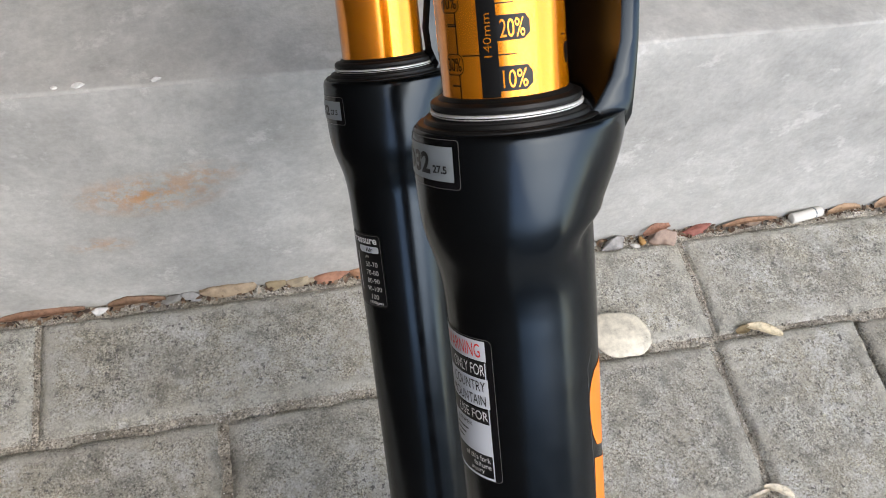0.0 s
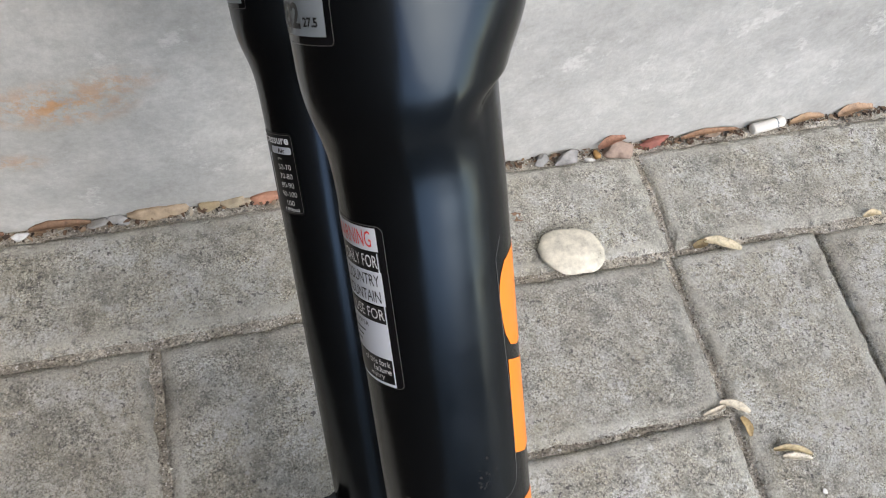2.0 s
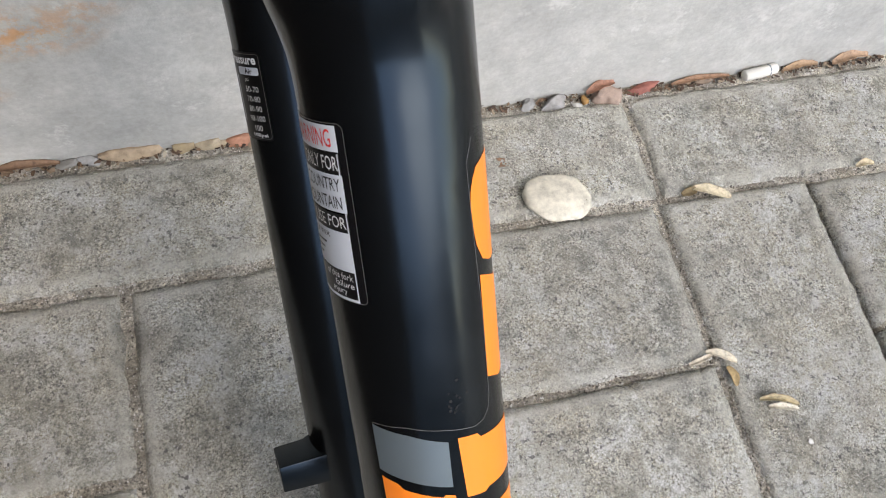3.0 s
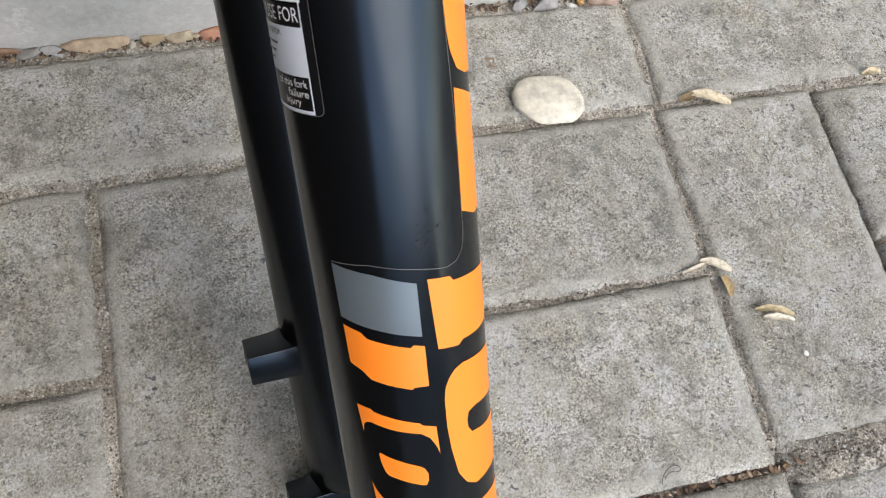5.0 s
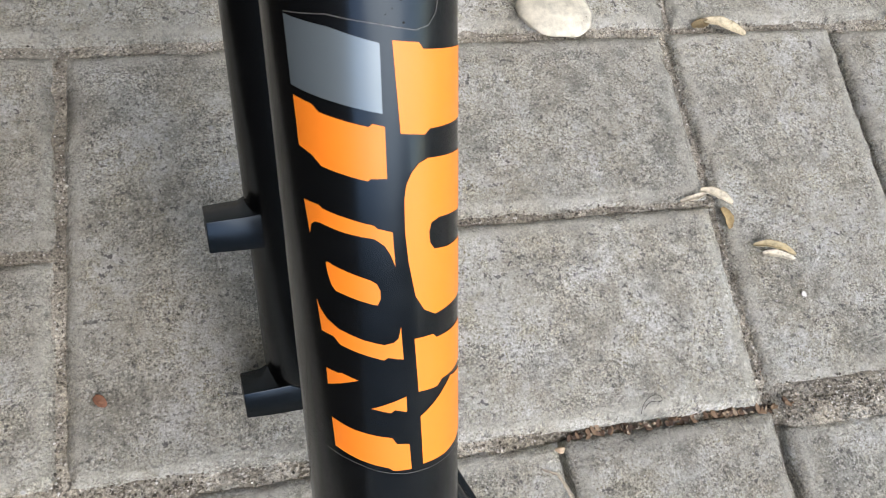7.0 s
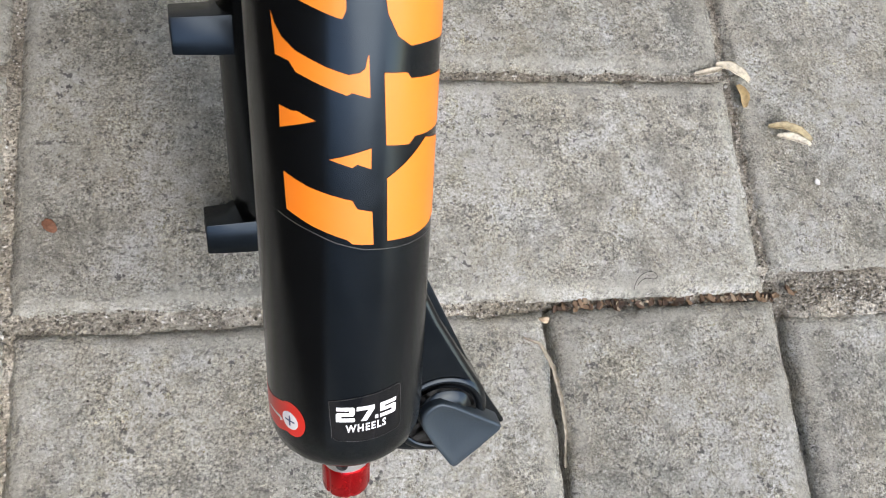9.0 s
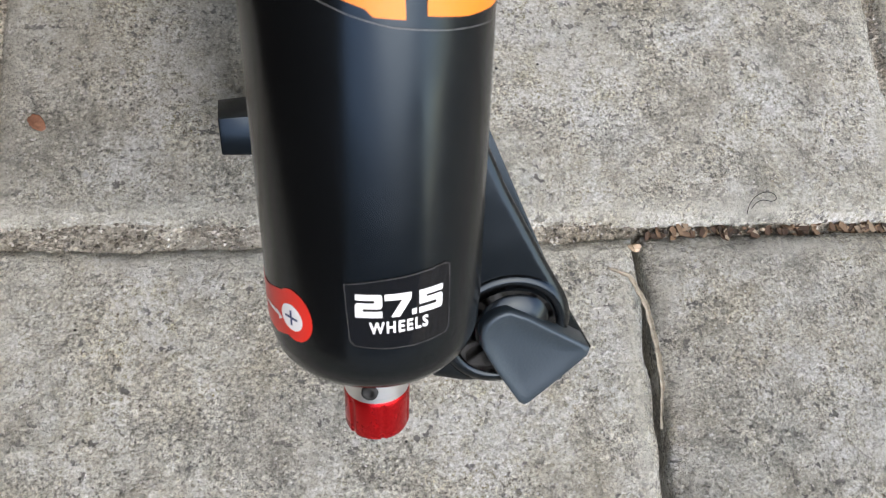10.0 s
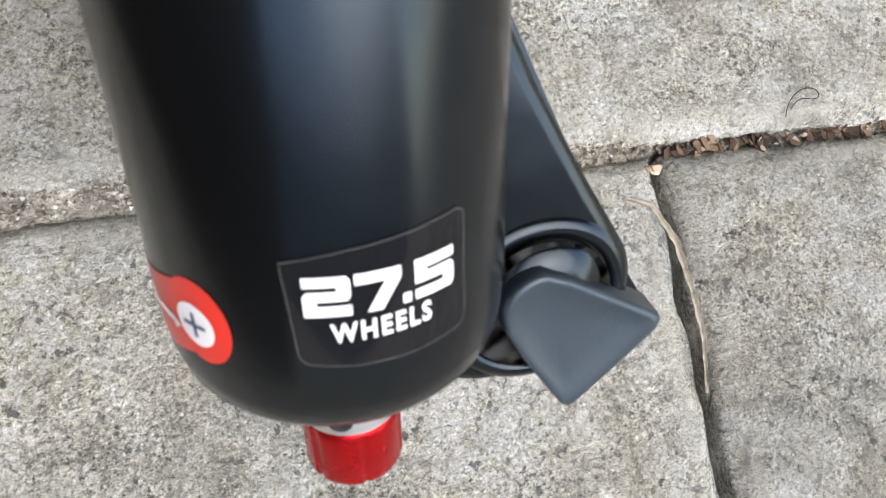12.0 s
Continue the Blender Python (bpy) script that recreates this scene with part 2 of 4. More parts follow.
def lathe(profile, seg=96, shape=None, centre=(0, 0)):
    """Turn (radius, height) round the z axis; shape(r, h, angle) may swell it."""
    bm = bmesh.new()
    rings = []
    for r, h in profile:
        if r < 1e-6:
            rings.append([bm.verts.new((centre[0], centre[1], h))])
            continue
        ring = []
        for k in range(seg):
            a = 2 * math.pi * k / seg
            rr = shape(r, h, a) if shape else r
            ring.append(bm.verts.new((centre[0] + rr * math.cos(a), centre[1] + rr * math.sin(a), h)))
        rings.append(ring)
    for a, b in zip(rings, rings[1:]):
        for k in range(seg):
            q = [a[k % len(a)], a[(k + 1) % len(a)], b[(k + 1) % len(b)], b[k % len(b)]]
            q = [v for i, v in enumerate(q) if v not in q[:i]]
            if len(q) > 2:
                bm.faces.new(q)
    for ring in (rings[0], rings[-1]):
        if len(ring) > 1:
            bm.faces.new(ring)
    return bm


def slab(outline, x0, x1, bevel=0.0, seg=2):
    """A plate with its (y, z) outline in the plane across x, from x0 to x1."""
    bm = bmesh.new()
    f = bm.faces.new([bm.verts.new((x0, y, z)) for y, z in outline])
    out = bmesh.ops.extrude_face_region(bm, geom=[f])
    bmesh.ops.translate(bm, vec=(x1 - x0, 0, 0), verts=[v for v in out["geom"] if isinstance(v, bmesh.types.BMVert)])
    if bevel:
        sharp = [e for e in bm.edges if len(e.link_faces) == 2 and e.calc_face_angle(0) > 0.5]
        bmesh.ops.bevel(bm, geom=sharp, offset=bevel, segments=seg, affect="EDGES", profile=0.6)
    return bm


def arc(cx, cy, r, a0, a1, n=12, ry=None):
    return [(cx + r * math.cos(radians(a0 + (a1 - a0) * k / n)), cy + (ry or r) * math.sin(radians(a0 + (a1 - a0) * k / n))) for k in range(n + 1)]


# ---- the fork: local x runs from leg to leg, y to the rear, z up the legs ----
AXIS = Vector((-0.03204, 0.65761, 0.75268))
ACROSS = Vector((-0.08884, 0.74821, -0.65748))
REAR = Vector((-0.99553, -0.08793, 0.03445))
FOOT = Vector((-0.20906, -0.17922, 0.20845))
SPAN = 0.1322
fork = new("suspension_fork")
fork.matrix_world = Matrix(((ACROSS.x, REAR.x, AXIS.x, FOOT.x), (ACROSS.y, REAR.y, AXIS.y, FOOT.y), (ACROSS.z, REAR.z, AXIS.z, FOOT.z), (0, 0, 0, 1)))
tagged(fork, "satin black bicycle suspension fork with gold stanchions, standing tilted on paving", "bicycle fork")

PROFILE = [(0.0, -139.0), (12.0, -139.0), (15.5, -138.6), (17.8, -137.4), (19.2, -135.4), (19.9, -132.4), (20.1, -128.0), (20.1, -100.0), (20.1, -40.0), (20.1, 20.0), (20.2, 80.0), (20.3, 112.0), (20.5, 123.0), (20.9, 129.0), (22.0, 134.5), (23.5, 139.5), (24.5, 144.0), (25.0, 149.0), (25.15, 156.0), (25.0, 164.0), (24.7, 168.6), (24.2, 170.2), (23.2, 170.7)]
PROFILE = [(r / 1000, h / 1000) for r, h in PROFILE]


def eased(hs, rs, lo, hi, reach):
    """Radii every 0.8 mm between lo and hi, rounded over reach metres."""
    h = np.arange(lo - reach, hi + reach, 0.0008)
    r = np.interp(h, hs, rs)
    n = int(reach / 0.0008) | 1
    for _ in range(2):
        r = np.convolve(np.pad(r, n // 2, mode="edge"), np.ones(n) / n, "valid")
    keep = (h >= lo) & (h <= hi)
    return [(float(a), float(b)) for a, b in zip(r[keep], h[keep])]


waist = eased([p[1] for p in PROFILE[1:]], [p[0] for p in PROFILE[1:]], 0.085, 0.163, 0.0038)
PROFILE = [p for p in PROFILE if p[1] < 0.084] + waist + [p for p in PROFILE if p[1] > 0.1635]
FRONT = eased((0.05, 0.112, 0.132, 0.142, 0.148, 0.157, 0.165, 0.17, 0.2), (0.0203, 0.0204, 0.0211, 0.0219, 0.0230, 0.0270, 0.0293, 0.0297, 0.0297), 0.085, 0.175, 0.005)


def swell(r, h, a):
    """The front of the leg's head bulges to carry the arch."""
    if h < 0.1:
        return r
    front = float(np.interp(h, [p[1] for p in FRONT], [p[0] for p in FRONT]))
    w = min(max(math.cos(a + math.pi / 2) / 0.88, 0), 1) ** 1.6
    full = r + (front - r) * w
    # under the bulge the leg runs straight up into a crease, sharp at the front and fading round the side
    t = min(max((h - 0.1395 - 0.0078 * w) / (0.0016 + 0.011 * (1 - w) ** 1.5) + 0.5, 0), 1)
    tuck = (1 - t * t * (3 - 2 * t)) * min(1, 2.2 * w)
    return full - max(full - 0.0205, 0) * tuck


def leg_radius(h, a):
    hs = [p[1] for p in PROFILE[1:]]
    rs = [p[0] for p in PROFILE[1:]]
    return swell(float(np.interp(h, hs, rs)), h, a)


def fine(profile, step=0.004):
    out = [profile[0]]
    for (r0, h0), (r1, h1) in zip(profile, profile[1:]):
        n = max(1, int(abs(h1 - h0) / (0.0008 if h1 > 0.125 else step)))
        out += [(r0 + (r1 - r0) * k / n, h0 + (h1 - h0) * k / n) for k in range(1, n + 1)]
    return out


def wrap(bm, x=0.0, lift=0.00012, radius=None):
    """Lay a flat sheet of (degrees, millimetres) round a leg."""
    lo, hi = min(v.co.x for v in bm.verts), max(v.co.x for v in bm.verts)
    cut = math.ceil(lo / 4) * 4 + 0.01
    while cut < hi:
        bmesh.ops.bisect_plane(bm, geom=bm.verts[:] + bm.edges[:] + bm.faces[:], plane_co=(cut, 0, 0), plane_no=(1, 0, 0))
        cut += 4
    for v in bm.verts:
        a, h = radians(v.co.x), v.co.y / 1000
        r = (radius if radius else leg_radius(h, a)) + lift
        v.co = (x + r * math.cos(a), r * math.sin(a), h)
    return bm


def sheet(*outlines):
    bm = bmesh.new()
    for outline in outlines:
        bm.faces.new([bm.verts.new((u % 360, s, 0)) for u, s in outline])
    bmesh.ops.triangulate(bm, faces=bm.faces[:])
    return bm


def sticker(name, outline, material, parent, x=0.0, lift=0.00012, radius=None, label=""):
    bm = wrap(sheet(outline), x, lift, radius)
    ob = part(name, bm, material, parent, label)
    facing_out(ob, x)
    return ob


def facing_out(ob, x):
    me = ob.data
    flip = [p for p in me.polygons if (p.normal.x * (p.center.x - x) + p.normal.y * p.center.y) < 0]
    if len(flip) > len(me.polygons) / 2:
        me.flip_normals()


def words(name, text, box, material, parent, x=0.0, lift=0.0003, radius=None, turned=False, bold=0.0, spaced=1.0):
    """Printed words fitted to a box of (degrees, degrees, millimetres, millimetres) on a leg."""
    cu = bpy.data.curves.new("print", "FONT")
    cu.body, cu.offset, cu.resolution_u, cu.space_character = text, bold, 3, spaced
    ob = bpy.data.objects.new("print", cu)
    scene.collection.objects.link(ob)
    me = bpy.data.meshes.new_from_object(ob.evaluated_get(bpy.context.evaluated_depsgraph_get()))
    bpy.data.objects.remove(ob)
    bm = bmesh.new()
    bm.from_mesh(me)
    bpy.data.meshes.remove(me)
    u0, u1, s0, s1 = box
    xs, ys = [v.co.x for v in bm.verts], [v.co.y for v in bm.verts]
    for v in bm.verts:
        a, b = (v.co.x - min(xs)) / (max(xs) - min(xs)), (v.co.y - min(ys)) / (max(ys) - min(ys))
        v.co = (u0 + (u1 - u0) * (1 - b), s0 + (s1 - s0) * a, 0) if turned else (u0 + (u1 - u0) * a, s0 + (s1 - s0) * b, 0)
    ob = part(name, wrap(bm, x, lift, radius), material, parent)
    facing_out(ob, x)
    return ob


def bar(u0, u1, s0, s1):
    return [(u0, s0), (u1, s0), (u1, s1), (u0, s1)]


def border(name, ring, half, parent, x=0.0, lift=0.00016, label=""):
    """A thin printed line that follows a closed outline on a leg."""
    bm = bmesh.new()
    for (u0, s0), (u1, s1) in zip(ring, ring[1:] + ring[:1]):
        du, ds = (u1 - u0) * 0.352, s1 - s0
        if math.hypot(du, ds) > 1e-5:
            k = half / math.hypot(du, ds)
            bm.faces.new([bm.verts.new(((u - side * ds * k / 0.352) % 360, h + side * du * k, 0)) for u, h, side in ((u0, s0, -1), (u1, s1, -1), (u1, s1, 1), (u0, s0, 1))])
    ob = part(name, wrap(bm, x, lift), M_EDGE, parent, label)
    facing_out(ob, x)
    return ob


def rounded(u0, u1, s0, s1, r, mm_per_degree=0.352):
    q = r / mm_per_degree
    out = []
    for cu, cs, a in ((u1 - q, s1 - r, 0), (u0 + q, s1 - r, 90), (u0 + q, s0 + r, 180), (u1 - q, s0 + r, 270)):
        out += arc(cu, cs, q, a, a + 90, 6, r)
    return out


legs = []
for x in (0.0, SPAN):
    shape = [(r, h - (0.005 if x and h < -0.13 else 0)) for r, h in PROFILE]
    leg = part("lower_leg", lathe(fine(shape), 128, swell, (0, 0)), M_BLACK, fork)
    leg.data.transform(Matrix.Translation((x, 0, 0)))
    legs.append(leg)
    # dust wiper: flange, lip and garter spring
    wiper = part("dust_seal", lathe([(r / 1000, h / 1000) for r, h in ((16.2, 169.0), (23.4, 169.0), (23.4, 170.9), (22.9, 171.3), (21.4, 171.4), (21.2, 172.3), (20.8, 172.6), (18.9, 172.7), (18.7, 173.0), (18.5, 174.1), (18.9, 174.5), (19.3, 175.3), (19.2, 176.2), (18.6, 176.6), (17.2, 176.9), (16.6, 177.6), (16.1, 177.9))], 96), M_RUBBER, fork)
    sharpen(wiper, 28)
    wiper.data.transform(Matrix.Translation((x, 0, 0)))
    ring = lathe([(0.0189 + 0.00065 * math.cos(k * math.pi / 4), 0.1738 + 0.00065 * math.sin(k * math.pi / 4)) for k in range(8)], 120)
    spring = part("garter_spring", ring, M_STEEL, wiper, "bright steel garter spring round the seal")
    spring.data.transform(Matrix.Translation((x, 0, 0)))
    tube = part("stanchion", lathe([(0.016, 0.165), (0.016, 0.36)], 96), M_GOLD, fork, "gold anodised stanchion tube")
    sharpen(tube)
    tube.data.transform(Matrix.Translation((x, 0, 0)))
    if x == 0.0:
        near_tube = tube
near_leg, far_leg = legs

# arch between the leg heads
half = [(0, 161, 11, -9, -24.5), (0, 165, 13, -12, -27.4), (0, 169, 14.2, -13.5, -29.2), (0, 173, 14.1, -17.5, -29.9), (0, 179, 13.7, -22, -31), (0, 187, 13.2, -25, -32.2), (0.5, 197, 12.6, -26.5, -33.6), (4, 209, 12, -27, -34.6), (13, 221, 11.4, -27, -35.4), (27, 231, 10.8, -27, -35.8), (45, 237, 10.4, -27, -36), (66.1, 239, 10.2, -27, -36)]
stations = half + [(132.2 - x, s, w, a, b) for x, s, w, a, b in half[-2::-1]]
bm = bmesh.new()
rings = []
for k, (x, s, w, back, front) in enumerate(stations):
    p, q = stations[max(k - 1, 0)], stations[min(k + 1, len(stations) - 1)]
    t = Vector((q[0] - p[0], q[1] - p[1])).normalized()
    if s < 180:
        t = Vector((0, 1)) if x < 66 else Vector((0, -1))
    n = Vector((-t.y, t.x))
    c = 3.5
    ring = []
    inner = back + min(max((s - 172) * 1.1, 0), 11)
    for du, y in ((w - c, back), (w - 1.0, back - 1.2), (w, back - c), (w, front + 3), (w - 1, front + 1), (w - 3, front), (3 - w, front), (1 - w, front + 1), (-w, front + 3), (-w, inner - 2), (2 - w, inner)):
        ring.append(bm.verts.new(((x + n.x * du) / 1000, y / 1000, (s + n.y * du) / 1000)))
    rings.append(ring)
for a, b in zip(rings, rings[1:]):
    for k in range(len(a)):
        bm.faces.new([a[k], a[(k + 1) % len(a)], b[(k + 1) % len(b)], b[k]])
bm.faces.new(rings[0]), bm.faces.new(rings[-1])
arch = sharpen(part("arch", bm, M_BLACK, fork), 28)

# brake mounts on the far leg, pointing to the rear
for top, low, reach in ((-63.0, -77.0, 35.8), (-143.0, -156.5, 31.0)):
    away = [(-4, top + 7), (17.5, top + 5.0), (19.5, top + 2.2), (22.5, top + 0.5), (reach, top), (reach, low + 1), (21, low + 0.4), (-4, low)]
    face = [(-4, top + 3.5), (5, top + 1.2), (13, top + 0.5), (22.5, top + 0.2), (reach, top), (reach, low + 1), (21, low + 0.4), (-4, low)]
    bm = bmesh.new()
    one = [bm.verts.new((SPAN + 0.0035, y / 1000, z / 1000)) for y, z in away]
    two = [bm.verts.new((SPAN - 0.0122 - 0.0012 * (reach - y) / (reach + 4), y / 1000, z / 1000)) for y, z in face]
    bm.faces.new(one), bm.faces.new(two)
    for k in range(8):
        bm.faces.new((one[k], one[(k + 1) % 8], two[(k + 1) % 8], two[k]))
    bmesh.ops.recalc_face_normals(bm, faces=bm.faces)
    keen = [e for e in bm.edges if e.calc_face_angle(0) > 0.6]
    bmesh.ops.bevel(bm, geom=keen, offset=0.0007, segments=2, affect="EDGES", profile=0.6)
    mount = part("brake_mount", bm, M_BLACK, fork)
    sharpen(mount)
    # flat dark disc on the end face, the hole's shade as colour
    hole_disc = lathe([(0.0028, 0.0), (0.0028, 0.0002)], 24)
    hole_disc.transform(Matrix.Translation((SPAN, reach / 1000 + 0.0002, (top + low) / 2000)) @ Matrix.Rotation(radians(90), 4, "X"))
    part("bolt_hole_shade", hole_disc, M_SHADE_DARK, mount)

# axle lug on the near leg, with its raised rim, back plate and lever
lug_line = [(-0.012, -0.082), (-0.0205, -0.098), (-0.026, -0.1105), (-0.0345, -0.1265)] + arc(-0.0275, -0.1435, 0.0145, 152, 268, 16) + [(-0.019, -0.1568), (-0.012, -0.1545), (-0.006, -0.14), (-0.004, -0.1)]
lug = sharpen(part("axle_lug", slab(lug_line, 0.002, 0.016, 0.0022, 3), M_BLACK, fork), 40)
rim = bmesh.new()
loop = []
for k in range(48):
    a = 2 * math.pi * k / 48
    loop.append([rim.verts.new((x, -0.0275 + r * math.cos(a), -0.1435 + r * math.sin(a))) for r, x in ((0.0104, 0.0055), (0.0107, 0.0022), (0.0113, 0.0014), (0.0126, 0.0013), (0.0137, 0.0019), (0.0144, 0.0038))])
for a, b in zip(loop, loop[1:] + loop[:1]):
    for k in range(5):
        rim.faces.new([a[k], a[k + 1], b[k + 1], b[k]])
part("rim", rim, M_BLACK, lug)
# flat disc inside the rim, the depth's shade put into its dark colour
shade_disc = lathe([(0.0, 0.001), (0.0106, 0.001)], 48)
shade_disc.transform(Matrix.Translation((0, -0.0275, -0.1435)) @ Matrix.Rotation(radians(90), 4, "Y"))
part("recess_shade_disc", shade_disc, M_SHADE_DARK, lug)
end_nut = lathe([(0.0, -0.0012), (0.005, -0.001), (0.0076, 0.0), (0.0088, 0.0014), (0.009, 0.003)], 40)
end_nut.transform(Matrix.Translation((0.0006, -0.0285, -0.1418)) @ Matrix.Rotation(radians(90), 4, "Y"))
part("axle_end", end_nut, M_BLACK, lug)
plate = [(-0.014, -0.084), (-0.0222, -0.0975), (-0.032, -0.1193), (-0.0422, -0.1419), (-0.0512, -0.1578), (-0.049, -0.159), (-0.03, -0.148), (-0.01, -0.12)]
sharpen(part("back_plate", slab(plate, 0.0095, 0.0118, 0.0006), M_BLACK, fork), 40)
blade_line = [(-0.0450, -0.1476), (-0.0455, -0.1486), (-0.0451, -0.1501), (-0.0384, -0.1566), (-0.0328, -0.1616), (-0.0318, -0.1620), (-0.0306, -0.1610), (-0.0248, -0.1512), (-0.0215, -0.1446)] + arc(-0.0266, -0.1413, 0.0056, -22, 92, 10) + [(-0.0305, -0.1376), (-0.038, -0.1428)]
blade = bmesh.new()
mid = (sum(p[0] for p in blade_line) / len(blade_line), sum(p[1] for p in blade_line) / len(blade_line))
levels = []
for inset, x in ((1.0, 0.0035), (1.0, -0.001), (0.985, -0.0017), (0.955, -0.0021), (0.88, -0.0022), (0.78, -0.0018), (0.45, -0.0014), (0.2, -0.0013)):
    levels.append([blade.verts.new((x, mid[0] + (y - mid[0]) * inset, mid[1] + (z - mid[1]) * inset)) for y, z in blade_line])
for a, b in zip(levels, levels[1:]):
    for k in range(len(a)):
        blade.faces.new([a[k], a[(k + 1) % len(a)], b[(k + 1) % len(b)], b[k]])
blade.faces.new(levels[0]), blade.faces.new(levels[-1])
lever = sharpen(part("axle_lever", blade, M_MOULD, fork, "worn black plastic quick-release axle lever"), 55)
nib = bmesh.new()
bmesh.ops.create_icosphere(nib, subdivisions=2, radius=0.0011)
nib.transform(Matrix.Translation((0.0, -0.0392, -0.1562)) @ Matrix.Diagonal((1, 1.2, 0.8, 1)))
part("moulding_nib", nib, M_MOULD, lever)

# rebound adjuster under the near leg
collar = part("adjuster_collar", lathe([(0.0066, -0.1385), (0.0066, -0.1515), (0.0063, -0.1519), (0.0, -0.1519)], 64), M_SILVER, fork, "bare aluminium collar with a set screw")
sharpen(collar)


def ribs(r, h, a):
    return r - (0.0003 if h < -0.1528 and int(a / (2 * math.pi) * 54) % 9 == 0 else 0)


knob = part("rebound_knob", lathe([(0.0, -0.1512), (0.0064, -0.1512), (0.0067, -0.1518), (0.0067, -0.153), (0.0067, -0.1605), (0.0064, -0.1614), (0.0056, -0.1618), (0.0, -0.1618)], 108, ribs), M_REDA, fork, "red anodised rebound knob with fine grooves")
sharpen(knob)
for a, r, h in ((160, 0.0064, -0.1484),):
    screw = lathe([(0.0, 0.0005), (0.0008, 0.0005), (0.0009, 0.0009), (0.0016, 0.0009), (0.0017, 0.0)], 24)
    screw.transform(Matrix.Rotation(radians(a), 4, "Z") @ Matrix.Translation((r, 0, h)) @ Matrix.Rotation(radians(90), 4, "Y"))
    part("set_screw", screw, M_SHADE_DARK, collar)

# decals on the near leg: outer film line, silver block and orange shapes
film = [(122, 40.6), (149, 40.9), (176, 39.0), (198, 37.0), (207, 37.4), (213, 39.5), (215.5, 43), (216, 66), (213, 90), (212, 104), (219, 109)]
line_bm = bmesh.new()
for (u0, s0), (u1, s1) in zip(film, film[1:]):
    du, ds = (u1 - u0) * 0.35, s1 - s0
    k = 0.075 / math.hypot(du, ds)
    ox, oy = -ds * k / 0.35, du * k
    line_bm.faces.new([line_bm.verts.new((u0 - ox, s0 - oy, 0)), line_bm.verts.new((u1 - ox, s1 - oy, 0)), line_bm.verts.new((u1 + ox, s1 + oy, 0)), line_bm.verts.new((u0 + ox, s0 + oy, 0))])
facing_out(part("decal_edge", wrap(line_bm, 0, 0.0001), M_EDGE, near_leg, "thin pale edge of the clear decal film"), 0)
low_bm = bmesh.new()
low_line = [(126, -64.6), (149, -67.2), (165, -69.5), (181, -71.2), (206, -72.6), (241, -74)]
for (u0, s0), (u1, s1) in zip(low_line, low_line[1:]):
    low_bm.faces.new([low_bm.verts.new((u0, s0 - 0.07, 0)), low_bm.verts.new((u1, s1 - 0.07, 0)), low_bm.verts.new((u1, s1 + 0.07, 0)), low_bm.verts.new((u0, s0 + 0.07, 0))])
facing_out(part("decal_edge", wrap(low_bm, 0, 0.0001), M_EDGE, near_leg), 0)
sticker("silver_block", [(122, 40.2), (150, 38.6), (177, 35.4), (177, 21.6), (150, 24.2), (123, 26.5)], M_GREYV, near_leg, label="silver-grey block of the leg decal")
def orange_decal(*outline):
    return sticker("orange_decal", list(outline), M_ORANGE, near_leg)


orange_decal((124, 24.5), (137, 23.3), (141, 21.8), (169, 19.1), (171, 19.7), (178, 18.9), (178, 7.8), (168.5, 8.1), (167, 7.6), (140, 10.4), (134, 12.6), (125, 14.1))
orange_decal((125, 2.1), (136, 1.6), (138, 0.9), (169, -2.4), (171, -3.2), (180, -4.4), (181, -12.8), (178.5, -10.0), (175, -7.4), (169, -5.6), (150, -4.0), (136, -2.6), (132, -2.6), (129, -3.4), (127.5, -5.8))
orange_decal((137.5, -12.0), (138.3, -14.6), (140.5, -17.4), (143, -18.6), (166, -21.6), (169, -21.8), (171, -20.2), (171, -18.2), (169, -16.4), (165, -15.4), (142, -12.2), (139, -11.6))
orange_decal((128, -22.0), (130, -30.1), (139, -30.8), (143, -32.7), (171, -36.5), (174, -36.0), (184, -37.2), (183, -28.4), (181, -31.3), (178, -32.1), (172, -32.4), (160, -31.0), (143, -28.5), (135, -26.4), (130.5, -24.2))
orange_decal((131, -40.2), (140, -40.8), (143, -40.6), (154, -42.1), (131, -44.9))
orange_decal((161, -50.1), (185, -47.8), (185, -52.4), (177, -51.1), (174, -51.8))
orange_decal((132, -54.5), (149, -56.8), (174, -59.3), (177, -61.3), (186, -62.3), (187, -70.3), (174, -69.7), (171, -68.6), (150, -65.8), (133, -63.2))
orange_decal((184, 35.7), (200, 34.6), (203, 33.1), (226, 31.6), (248, 30.2), (251, 14.6), (228, 15.6), (207, 16.6), (203, 15.7), (187, 17.0))
orange_decal((188, 2.5), (189.5, 5.8), (193, 8.1), (198, 9.8), (205, 10.4), (222, 9.2), (252, 7.0), (252, -7.6), (232, -5.6), (214, -4.2), (207, -4.6), (205, -6.6), (205.5, -9.2), (209, -11.2), (222, -12.6), (252, -14.6), (252, -29.6), (226, -28.4), (209, -28.0), (200, -25.6), (193.5, -21.2), (189.5, -12.5), (187.8, -5))
orange_decal((192, -32.4), (207, -33.2), (210, -34.6), (230, -35.8), (252, -37.0), (252, -49.0), (228, -48.1), (215, -47.4), (210, -48.7), (194, -47.6))
orange_decal((195, -55.1), (208, -52.7), (226, -48.9), (229, -49.4), (252, -52.0), (252, -71.5), (236, -71.6), (217, -71.3), (196, -70.1))
orange_decal((234, 103.1), (222, 102.0), (217, 99.5), (214, 96.8), (213, 93.4), (214, 87.8), (216, 83.6), (222, 79.4), (233, 77.4), (252, 76.4), (252, 103.8))
